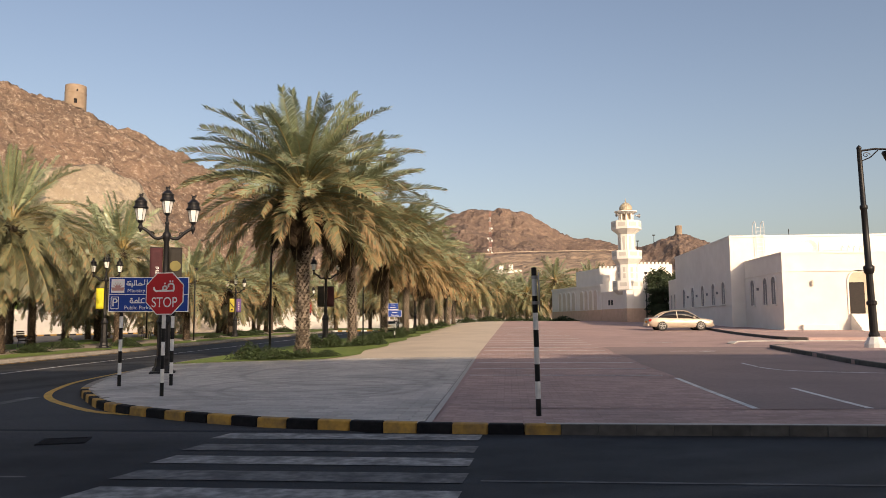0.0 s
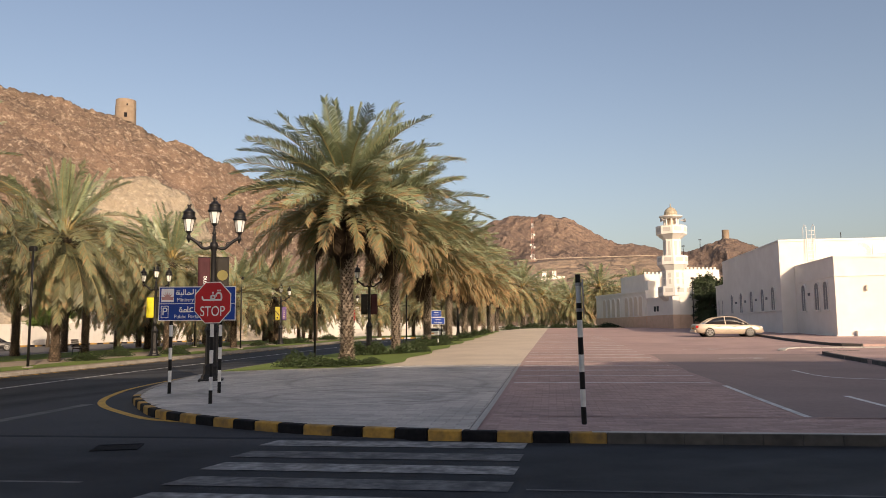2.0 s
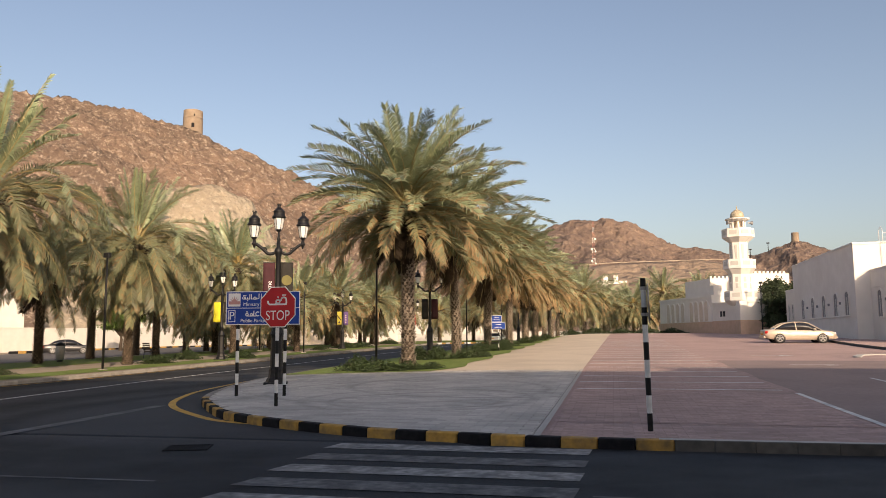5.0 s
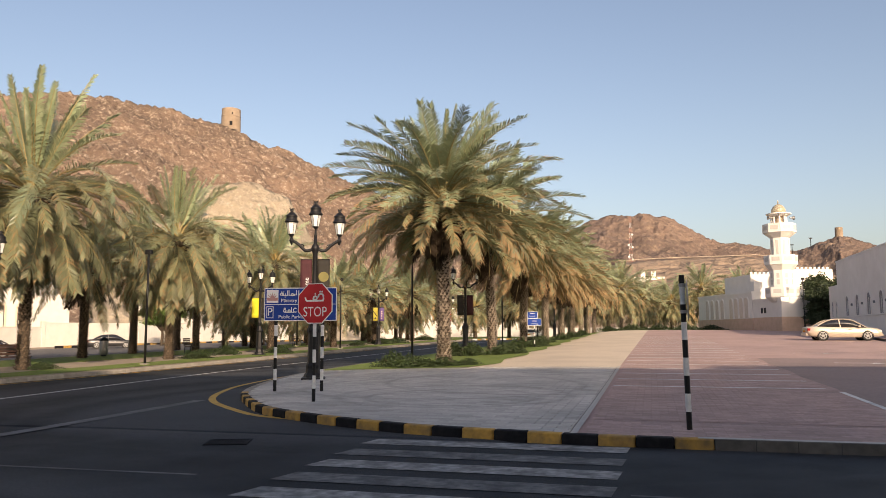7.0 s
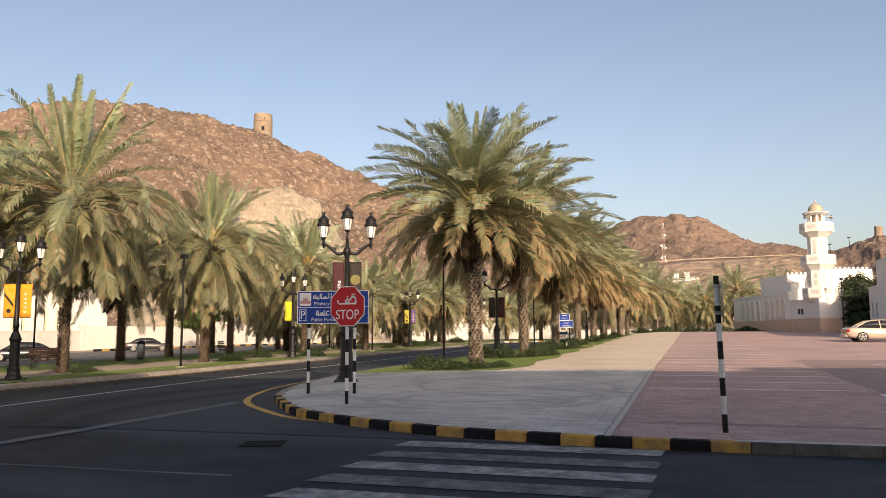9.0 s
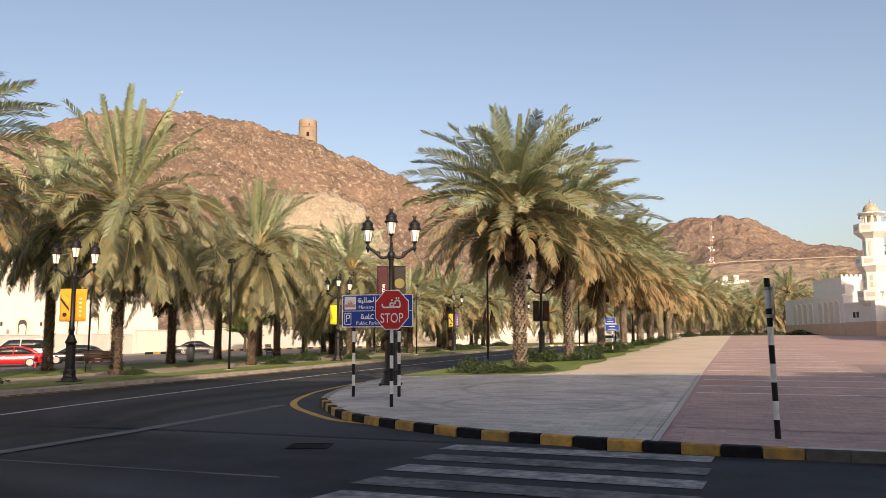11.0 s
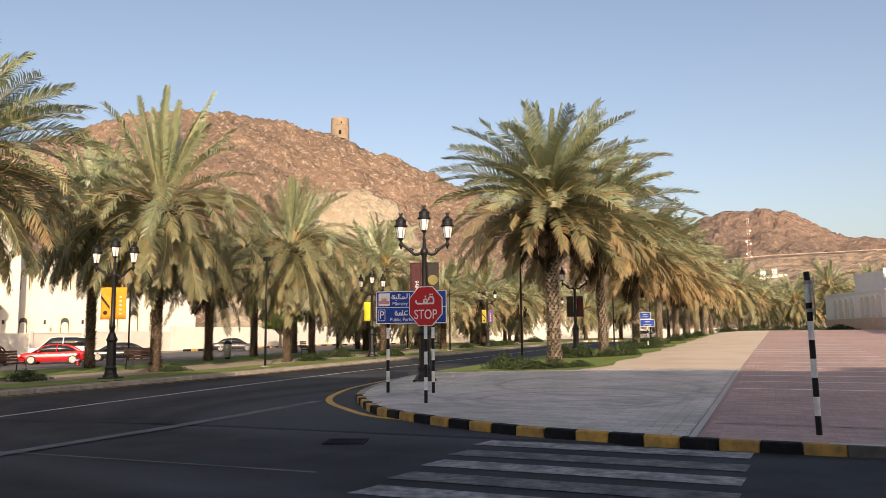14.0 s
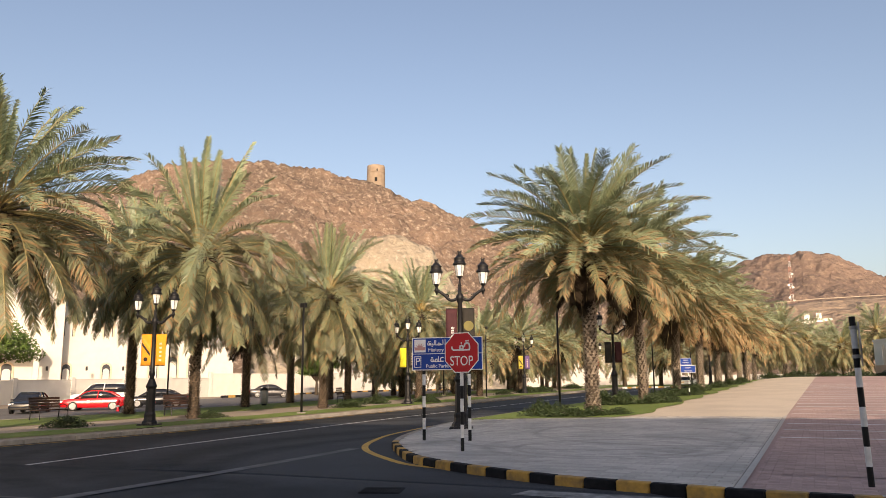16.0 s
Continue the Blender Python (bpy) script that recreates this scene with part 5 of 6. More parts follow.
def edge_sign():
    """The near post: its sign plate is seen edge on."""
    x, y = .55, 12.16
    z = land(x, y) + P
    root = empty("sign_post", Matrix.Translation((x, y, z)) @ Matrix.Rotation(radians(-1.0), 4, 'Y'), "black and white banded sign post seen beside its plate", "sign post")
    striped_post(root, 0, 0, 2.3, .041, 0, True, .265)
    pl = part("plate", Shape().prism([(.31 * math.cos(2 * math.pi * k / 28), .31 * math.sin(2 * math.pi * k / 28)) for k in range(28)], -.006, .006).get(M_galv), root, "grey back of a round sign plate",
              Matrix.Translation((.07, .06, 1.92)) @ Matrix.Rotation(radians(90), 4, 'Y') @ Matrix.Rotation(radians(1), 4, 'X'))
    for zz in (1.72, 2.12):
        part("clamp", Shape().lathe([(.052, zz), (.052, zz + .05)], 10).box(.03, .075, -.03, .05, zz, zz + .05).get(M_galv), root)


edge_sign()


def tall_lamp():
    x, y = 14.0, 30.7
    z = land(x, y) + P + .13
    root = empty("tall_street_lamp", Matrix.Translation((x, y, z)) @ Matrix.Rotation(radians(-1.3), 4, 'Y'), "tall black street lamp with a side arm on a white footing", "street lamp")
    part("footing", Shape().lathe([(.36, -.1), (.36, .15), (.28, .3), (.22, .42)], 12).get(M_pwhite), root, "white painted footing")
    part("base", Shape().lathe([(.2, .35), (.2, .5), (.15, .6), (.14, 1.6), (.19, 1.65), (.19, 1.75), (.13, 1.8), (.12, 2.9)], 12).get(M_black), root)
    part("shaft", Shape().lathe([(.12, 2.8), (.17, 2.86), (.2, 3.0), (.2, 3.1), (.12, 3.16), (.11, 5.3), (.14, 5.35), (.14, 5.45), (.1, 5.5), (.085, 7.7), (.1, 7.75), (.02, 7.85)], 14).get(M_black, True), root)
    part("arm", Shape().tube([(0, 0, 7.62), (.6, 0, 7.68), (1.3, 0, 7.62)], .04, 8).tube([(0, 0, 7.2), (.4, 0, 7.35), (.7, 0, 7.62)], .025, 6).get(M_black), root)
    part("scroll", Shape().tube([(.25 + .16 * (1 - t) * math.cos(9 * t), 0, 7.45 + .12 * (1 - t) * math.sin(9 * t)) for t in [i / 14 for i in range(13)]], .016, 5).get(M_black), root)
    part("lantern", Shape().lathe([(.05, 0), (.28, -.06), (.3, -.12), (.14, -.5), (.03, -.56)], 14, Matrix.Translation((1.15, 0, 7.62))).get(M_black, True), root)


tall_lamp()


# ---- vehicles ----
def loft(sections):
    """Skin over cross-sections (lists of points of equal length), closed at both ends."""
    n = len(sections[0])
    v = [p for s in sections for p in s]
    f = []
    for j in range(len(sections) - 1):
        f += [(j * n + i, j * n + (i + 1) % n, (j + 1) * n + (i + 1) % n, (j + 1) * n + i) for i in range(n)]
    f += [tuple(range(n - 1, -1, -1)), tuple((len(sections) - 1) * n + i for i in range(n))]
    return v, f


def sedan(x, y, heading, paint, name, label, L=4.9, H=1.47, W=1.84, suv=False, base=None):
    """A parked car along local +x (nose forward)."""
    z = (land(x, y) if base is None else base)
    root = empty(name, Matrix.Translation((x, y, z)) @ Matrix.Rotation(radians(heading), 4, 'Z'), label, "car")
    k = L / 4.9
    belt = H * .62 if not suv else H * .58
    prof = [(-2.42, .55, .62 * belt + .25), (-2.36, .38, belt * .98), (-2.1, .28, belt * 1.02), (-1.5, .22, belt * 1.03), (-.8, .2, belt * 1.0), (0, .2, belt * .98), (.8, .2, belt * .97), (1.25, .22, belt * .95),
            (1.8, .24, belt * .91), (2.15, .24, belt * .85), (2.33, .26, belt * .78), (2.4, .32, belt * .68)]
    if suv:
        prof[0] = (-2.42, .5, belt * .95)
        prof[9], prof[10] = (2.2, .36, belt * .9), (2.42, .42, belt * .8)
    secs = []
    for px, lo, hi in prof:
        w = W / 2 * (1 - .10 * max(0, abs(px) / 2.46 - .85) / .15 * 1.6)
        secs.append([(px * k, -w * .92, lo), (px * k, -w, lo + .15), (px * k, -w, lo + (hi - lo) * .55), (px * k, -w * .93, hi - .03), (px * k, -w * .8, hi + .015),
                     (px * k, w * .8, hi + .015), (px * k, w * .93, hi - .03), (px * k, w, lo + (hi - lo) * .55), (px * k, w, lo + .15), (px * k, w * .92, lo)])
    body = part("body", (*loft(secs), paint, True), root)
    body.modifiers.new("edges", 'BEVEL').width = .02
    if suv:
        roof = [(-2.3, belt * .98, .0), (-2.15, H * .96, .9), (-1.2, H, 1), (.3, H, 1), (.75, H * .96, .95), (1.5, belt * .98, .0)]
    else:
        b = belt * .98
        roof = [(px, b + (H - b) * q, q) for px, q in ((-1.85, 0), (-1.5, .42), (-1.15, .76), (-.8, .93), (-.4, .99), (0, 1.0), (.3, .975), (.58, .86), (.95, .5), (1.42, 0))]

    def cabin(inset, lift, mt, nm, lo=None):
        secs = []
        for px, hz, q in roof:
            wb, wt = W / 2 * .9 - inset, W / 2 * .68 - inset
            b = belt * .93
            top = max(b + .02, hz - lift)
            fr = (top - b) / max(.01, H - b)
            wtop = wb + (wt - wb) * fr
            secs.append([(px * k, -wb, b), (px * k, -wtop, top - .03 * fr), (px * k, -wtop * .85, top), (px * k, wtop * .85, top), (px * k, wtop, top - .03 * fr), (px * k, wb, b)])
        return part(nm, (*loft(secs), mt, True), root)
    cabin(0, .05, M_carglass, "glazing")
    # roof skin and pillars
    top = [(px, hz) for px, hz, q in roof]
    for s in (-1, 1):
        sh = Shape()
        for i in range(len(top) - 1):
            (x0, z0), (x1, z1) = top[i], top[i + 1]
            def w_at(zz):
                return W / 2 * .9 + (W / 2 * .68 - W / 2 * .9) * (zz - belt * .93) / (H - belt * .93)
            sh.tube([(x0 * k, s * w_at(z0) * .98, z0 - .03), (x1 * k, s * w_at(z1) * .98, z1 - .03)], .032, 6)
        sh.tube([(-.25 * k, s * W / 2 * .9, belt * .95), (-.3 * k, s * W / 2 * .69, H - .05)], .04, 5)
        part("pillar_frame", sh.get(paint), root)
    r0 = [t for t in roof if t[2] >= .84]
    secs = [[(px * k, -W / 2 * .66, hz - .045), (px * k, -W / 2 * .55, hz), (px * k, W / 2 * .55, hz), (px * k, W / 2 * .66, hz - .045)] for px, hz, q in r0]
    part("roof", (*loft(secs), paint, True), root)
    for wx in (-1.42 * k, 1.45 * k):
        for s in (-1, 1):
            m = Matrix.Translation((wx, s * (W / 2 - .1), .32)) @ Matrix.Rotation(radians(90), 4, 'X')
            wh = part("wheel", Shape().lathe([(.22, -.11), (.31, -.11), (.33, -.07), (.33, .07), (.31, .11), (.22, .11)], 24).get(M_rubber), root, "", m)
            part("hub_disc", Shape().lathe([(.215, -.1), (.215, .1)], 20).get(M_black), wh)
            part("rim", Shape().lathe([(.235, -.112), (.235, .112), (.2, .116), (.19, .1), (.19, -.1), (.2, -.116)], 20).get(M_rim), wh, "alloy rim")
            sp = Shape()
            for a in range(5):
                sp.box(-.03, .03, .0, .21, -.112, .112, 0, Matrix.Rotation(2 * math.pi * a / 5, 4, 'Z'))
            part("spoke_star", sp.get(M_rim), wh)
            part("wheel_arch", Shape().lathe([(.36, -.03), (.36, .106), (.345, .106), (.345, -.03)], 24).get(M_black), wh)
    for s in (-1, 1):
        part("tail_lamp", Shape().box(-2.40 * k, -2.2 * k, s * .68 - .18, s * .68 + .18, belt * .72, belt * .9, .02).get(M_lightred), root)
        part("headlight", Shape().box(2.12 * k, 2.38 * k, s * .66 - .18, s * .66 + .18, belt * .64, belt * .78, .02).get(M_lightclear), root)
        part("mirror", Shape().box(.85 * k, 1.02 * k, s * (W / 2 + .06) - .09, s * (W / 2 + .06) + .09, belt * .98, belt * 1.1, .03).get(paint), root)
        for hx in (-.75, .35):
            part("door_handle", Shape().box(hx * k - .1, hx * k + .1, s * (W / 2 + .005) - .015, s * (W / 2 + .005) + .015, belt * .8, belt * .84).get(M_rim), root)
    part("number_plate", Shape().box(-2.46 * k, -2.40 * k, -.26, .26, belt * .62, belt * .74).get(M_orange), root, "orange number plate")
    part("bumper", Shape().box(2.3 * k, 2.5 * k, -W * .4, W * .4, .3, .45, .04).box(-2.5 * k, -2.3 * k, -W * .4, W * .4, .32, .5, .04).get(paint), root)
    return root


M_champ = mat("champagne_paint", (.56, .475, .38), (.53, .45, .36), 3, .28, metal=.3, spec=.6)
M_redcar = mat("red_car_paint", (.50, .012, .018), (.46, .010, .016), 3, .22, spec=.7)
M_blackcar = mat("black_car_paint", (.012, .013, .016), (.016, .017, .02), 3, .15, spec=.7)
M_whitecar = mat("white_car_paint", (.74, .74, .72), (.70, .70, .68), 3, .25, spec=.6)
M_greycar = mat("grey_car_paint", (.03, .03, .034), (.025, .025, .028), 3, .3, metal=.1, spec=.6)
sedan(12.4, 57.2, 2, M_champ, "sedan", "champagne saloon car parked on red paving", 4.65, 1.44, base=land(12.4, 57.2) + P)
sedan(-48.9, 41.2, 219, M_redcar, "red_sedan", "bright red saloon car parked by the road", 4.7, 1.46)
sedan(-48.2, 46.6, 222, M_blackcar, "black_sedan", "black saloon car seen from behind, parked", 5.0, 1.45)
sedan(-55.0, 47.0, 215, M_whitecar, "white_suv", "white estate car with roof rails parked behind", 4.8, 1.95, 1.95, True)
sedan(-50.4, 37.0, -50, M_blackcar, "dark_sedan", "dark saloon car parked nose to the road", 4.8, 1.45)
sedan(-53.4, 34.4, -50, M_whitecar, "white_sedan", "white saloon car parked nose to the road", 4.8, 1.45)
sedan(-55.0, 69.4, 40, M_greycar, "grey_sedan", "dark grey saloon car parked by the wall", 4.8, 1.45)
sedan(-17.5, 118.0, 80, M_whitecar, "far_sedan", "pale car far up the avenue", 4.6, 1.45)


# ---- villa, walls and street furniture beyond the avenue ----
def boundary_wall(name, line, h, t, material, label, base=None):
    root = empty(name, Matrix(), label, "wall")
    for a, b in zip(line, line[1:]):
        L = math.hypot(b[0] - a[0], b[1] - a[1])
        z = min(land(*a), land(*b)) if base is None else base
        m = Matrix.Translation((a[0], a[1], z)) @ Matrix.Rotation(math.atan2(b[1] - a[1], b[0] - a[0]), 4, 'Z')
        part("wall_panel", Shape().box(0, L, -t / 2, t / 2, -.5, h).box(-.05, L + .05, -t / 2 - .05, t / 2 + .05, h, h + .08, .02).get(material), root, "", m)
        part("pier", Shape().box(-.22, .22, -t / 2 - .1, t / 2 + .1, -.5, h + .25, .03).get(material), root, "", m)
    root["kind"] = "structure"
    return root


boundary_wall("wall_villa", [(-74, 30), (-73, 36), (-72.2, 40.5), (-71.6, 44), (-70.8, 50), (-70.1, 56), (-69.4, 62), (-68.7, 68), (-68, 74)], 2.25, .25, M_plaster2, "white plastered villa wall with piers")
boundary_wall("wall_street", [(-68, 74), (-64, 86), (-60, 100), (-55, 118), (-48, 136), (-40, 152), (-26, 168)], 2.7, .3, M_plaster2, "long bright white boundary wall in full sun")
kerb_run("kerb_far_side", [(-62.5, 70), (-59.5, 84), (-55, 100), (-50, 116)], 1.0, .2, .2, lambda i, x, y: M_kyellow if i % 2 else M_kblack, "yellow and black kerb of the far side road")
kerb_run("kerb_island", [(-21.0, 92), (-18.5, 96), (-15.5, 95)], .8, .2, .2, lambda i, x, y: M_kyellow if i % 2 else M_pwhite, "yellow and white painted kerb of a far island")


def villa():
    root = empty("villa", Matrix.Translation((-84.5, 60, -.1)) @ Matrix.Rotation(radians(50.5), 4, 'Z'), "cream two-storey villa with arched windows", "house")
    part("wall", Shape().box(-24, 4.5, 0, 16, -.5, 15.5).box(-24.2, 4.7, -.2, 16.2, 15.5, 16.1).get(M_plaster2), root)
    part("side_wing", Shape().box(4.5, 25, 2, 16, -.5, 10.8).box(4.4, 25.2, 1.8, 16.2, 10.8, 11.3).get(M_plaster2), root)
    part("porch_roof", Shape().box(-8, 2.5, -3.2, 0, 5.2, 5.9, .05).get(M_plaster2), root)
    for x in (-7.6, 2.0):
        part("porch_column", Shape().box(x - .3, x + .3, -3.0, -2.4, -.5, 5.2, .04).get(M_plaster2), root)
    for i, (x, z, w, h) in enumerate(((-6, 1.2, 1.1, 3.0), (-3.6, 1.2, 1.1, 3.0), (-1.2, 1.2, 1.1, 3.0), (5, 1.6, .9, 2.6), (9.5, 1.6, .9, 2.6), (15, 2.4, 1.0, 2.8), (17.4, 2.4, 1.0, 2.8), (19.8, 2.4, 1.0, 2.8), (5, 7.6, 1.0, 2.4), (9.5, 7.6, 1.0, 2.4), (-6, 8, 1.0, 2.4), (-2, 8, 1.0, 2.4))):
        y = 0 if x < 4.5 else 2
        w_ = part("window", (*arch_slab(w, h, .5, -.04, .05), M_winglass), root, "", Matrix.Translation((x, y, z)))
        part("blind", (*arch_slab(w * .8, h * .8, .4, -.07, -.04), M_plaster2), w_, "pale blind")
        part("surround", (*arch_ring(w, h, .5, .22, -.12, .05), M_arch), w_, "tan stone surround")
    for x in (3, 7.3, 11.4):
        part("wall_light", Shape().box(x - .12, x + .12, -.25, .02, 3.4, 3.9, .03).get(M_black), root)
    part("gate", Shape().box(-4.2, -2.0, -10.2, -10.05, -.3, 2.2, .02).get(M_door), root, "dark slatted metal gate")


villa()
for i, (x, y, w, d, h) in enumerate(((-70, 104, 16, 12, 6.5), (-40, 165, 26, 14, 6))):
    r = empty("white_house", Matrix.Translation((x, y, .5)) @ Matrix.Rotation(radians(15 * math.sin(i * 2)), 4, 'Z'), "distant white flat-roofed house behind the palms", "house", "distant houses")
    part("wall", Shape().box(-w / 2, w / 2, 0, d, -1, h).get(M_plaster2), r)
    part("roof", Shape().box(-w / 2 - .2, w / 2 + .2, -.2, d + .2, h, h + .4).get(M_plaster), r)
    for k in range(4):
        part("window", Shape().box(-w / 2 + w * (k + .5) / 4 - .5, -w / 2 + w * (k + .5) / 4 + .5, -.06, .05, h * .5, h * .5 + 1.4).get(M_winglass), r)


far_house = empty("roof_house", Matrix.Translation((-0.1, 316, 21.0)), "small white house on the slope with two roof blocks", "house", "distant houses")
part("wall", Shape().box(-6, 6, 0, 9, -6, 2.4).get(M_plaster), far_house)
for x in (-2.4, 1.6):
    part("roof_block", Shape().box(x - .9, x + .9, .2, 2.8, 2.38, 4.6, .03).get(M_plaster), far_house)


def bench(x, y, r):
    root = empty("bench", Matrix.Translation((x, y, land(x, y) + P)) @ Matrix.Rotation(radians(r), 4, 'Z'), "dark wooden slatted bench with scrolled iron arms", "bench", "median benches")
    for k in range(4):
        part("seat_slat", Shape().box(-.9, .9, -.3 + .15 * k, -.18 + .15 * k, .42, .46, .01).get(M_bench), root)
        part("back_slat", Shape().box(-.9, .9, .3 + .02 * k, .33 + .02 * k, .52 + .13 * k, .62 + .13 * k, .01).get(M_bench), root)
    for s in (-.82, .82):
        pts = [(s, .3, 0), (s, .26, .42), (s, -.25, .42), (s, -.3, 0)]
        part("leg_frame", Shape().tube(pts, .03, 6).get(M_black), root)
        part("arm_scroll", Shape().tube([(s, .05 + .24 * math.cos(a / 8 * 6.28), .55 + .13 * math.sin(a / 8 * 6.28)) for a in range(9)], .022, 5).get(M_black), root)


bench(-32.3, 24.7, 97)
bench(-28.6, 29.3, 80)
bench(-30.0, 46.0, 110)
bench(-30.0, 62.0, 110)


def litter_bin(x, y):
    root = empty("litter_bin", Matrix.Translation((x, y, land(x, y) + P)), "grey litter bin on a post by the path", "bin")
    part("body", Shape().lathe([(.2, .1), (.24, .2), (.26, .9), (.24, .95)], 14).get(M_galv, True), root)
    part("lid", Shape().lathe([(.28, .95), (.28, 1.0), (.12, 1.15), (.02, 1.18)], 14).get(M_black, True), root)
    part("foot", Shape().lathe([(.16, -.05), (.16, .12)], 10).get(M_black), root)


litter_bin(-32.4, 40.3)


def thin_post(x, y, h, label, name="lamp_pole"):
    root = empty(name, Matrix.Translation((x, y, land(x, y) + P)), label, "pole", "slim dark poles")
    part("foot", Shape().box(-.16, .16, -.16, .16, -.08, .06, .02).get(M_kerb), root)
    part("shaft", Shape().lathe([(.06, .04), (.055, h * .5), (.045, h)], 10).get(M_black, True), root)
    part("floodlight", Shape().box(-.16, .16, -.12, .1, h - .02, h + .2, .03).get(M_black), root)


for x, y in ((-23.3, 31.9), (-11.4, 36.5), (-11.6, 61.5), (-23.4, 56), (-39, 38.5), (-30, 62), (-11.4, 80), (15.2, 85.5)):
    thin_post(x, y, 5.3, "slim dark metal pole with a small floodlight")


def far_sign(x, y, r):
    root = empty("parking_sign", Matrix.Translation((x, y, land(x, y) + P)) @ Matrix.Rotation(radians(r), 4, 'Z') @ Matrix.Diagonal((.68, .9, .9, 1)), "blue public parking sign on a striped post by the palms", "road sign")
    striped_post(root, 0, 0, 2.0, .045, 0, True, .26)
    pl = part("plate", Shape().box(-.62, .62, -.09, -.06, 1.5, 1.98).get(M_signwhite), root)
    part("lower_panel", Shape().box(-.60, .60, -.094, -.09, 1.52, 1.96).get(M_blue), pl, "blue field")
    up = part("upper_plate", Shape().box(-.62, .3, -.09, -.06, 2.0, 2.46).get(M_signwhite), root)
    part("upper_panel", Shape().box(-.60, .28, -.094, -.09, 2.02, 2.44).get(M_blue), up, "blue field")
    for z, w, owner in ((2.32, .2, up), (2.15, .26, up)):
        part("text_bar", Shape().box(-.16 - w, -.16 + w, -.098, -.094, z - .013, z + .013).get(M_signwhite), owner)
    part("text_bar", Shape().box(-.24, .24, -.098, -.094, 1.8, 1.83).get(M_signwhite), pl)
    words("lettering", "Public Parking", .12, M_signwhite, pl, Matrix.Translation((0, -.098, 1.62)) @ Matrix.Rotation(radians(90), 4, 'X'))


far_sign(-6.95, 47.6, 10)


def small_sign(x, y, mt):
    root = empty("small_sign", Matrix.Translation((x, y, land(x, y) + P)), "small road sign on a banded post in the lawn", "road sign")
    striped_post(root, 0, 0, 1.9, .04, 0, True, .26)
    part("plate", Shape().prism([(.3, 0), (-.3, 0), (0, .5)], -.01, .01).get(mt), root, "", Matrix.Translation((0, -.05, 1.8)) @ Matrix.Rotation(radians(90), 4, 'X'))


small_sign(-28.0, 76, M_pblack)
small_sign(-14.6, 101, M_pblack)
small_sign(-35.5, 66, M_pblack)


def hydrant(x, y):
    root = empty("hydrant", Matrix.Translation((x, y, land(x, y))), "red and white fire hydrant at the roadside", "hydrant", "hydrants")
    part("body", Shape().lathe([(.14, -.02), (.14, .06), (.09, .1), (.09, .6), (.13, .64), (.12, .74), (.03, .84)], 12).get(M_redcar, True), root)
    part("band", Shape().lathe([(.097, .3), (.097, .42)], 12).get(M_pwhite), root)
    part("outlet", Shape().tube([(-.2, 0, .5), (.2, 0, .5)], .05, 8).get(M_redcar), root)


hydrant(-43.6, 38.6)
hydrant(-41.8, 40.0)


def grate():
    root = empty("drain_grate", Matrix.Translation((-6.0, 10.3, .012)) @ Matrix.Rotation(radians(20), 4, 'Z') @ Matrix.Diagonal((.56, .66, 1, 1)), "dark iron drain grate set in asphalt", "drain")
    part("frame", Shape().box(-.55, .55, -.42, -.38, -.03, .012).box(-.55, .55, .38, .42, -.03, .012).box(-.55, -.5, -.38, .38, -.03, .012).box(.5, .55, -.38, .38, -.03, .012).get(M_kblack), root)
    for k in range(12):
        part("bar", Shape().box(-.48 + .085 * k, -.44 + .085 * k, -.38, .38, -.03, .01).get(M_kblack), root)
    part("pit", Shape().box(-.5, .5, -.38, .38, -.04, -.009).get(M_kblack), root)


grate()


# ---- shrubs and small trees ----
def clump(rnd, n, rx, ry, rz, leaf, z0=0.0):
    """Loose mass of small bent leaves inside an uneven dome."""
    v, f = [], []
    for _ in range(n):
        a, u = rnd.uniform(0, 6.283), rnd.random() ** .5
        hgt = rnd.random()
        k = u * (1 - .55 * hgt * hgt) * (1 + .25 * math.sin(3 * a + rx * 7) + .15 * math.sin(7 * a))
        c = Vector((rx * k * math.cos(a), ry * k * math.sin(a), z0 + rz * hgt * (1 - .5 * u * u) * (1 + .25 * math.sin(5 * a + 2))))
        d = Vector((rnd.gauss(0, 1), rnd.gauss(0, 1), rnd.gauss(.4, .7))).normalized()
        s = d.cross(Vector((rnd.gauss(0, 1), rnd.gauss(0, 1), rnd.gauss(0, 1)))).normalized() * leaf * .28
        L = leaf * rnd.uniform(.7, 1.3)
        o = len(v)
        v += [tuple(c), tuple(c + d * L * .5 + s), tuple(c + d * L - Vector((0, 0, L * .15))), tuple(c + d * L * .5 - s)]
        f += [(o, o + 1, o + 2, o + 3)]
    return v, f


SHRUB = []
for i in range(3):
    rnd = random.Random(300 + i)
    SHRUB.append(mesh("leaves", *clump(rnd, 1500, 1.0, 1.0, .75, .13), M_shrub))


def shrub(x, y, s, h, i, label="low dark green shrub spreading round a palm foot"):
    root = empty("shrub", Matrix.Translation((x, y, land(x, y) + P)) @ Matrix.Rotation(i * 1.7, 4, 'Z'), label, "shrub", "ground shrubs")
    part("leaves", SHRUB[i % 3], root, "", Matrix.Diagonal((s, s * .85, h, 1)))
    st = Shape()
    for k in range(5):
        a = k * 1.26 + i
        st.tube([(0, 0, -.05), (.3 * s * math.cos(a), .3 * s * math.sin(a), .25 * h), (.6 * s * math.cos(a), .6 * s * math.sin(a), .4 * h)], .012, 4)
    part("stem", st.get(M_wood), root)


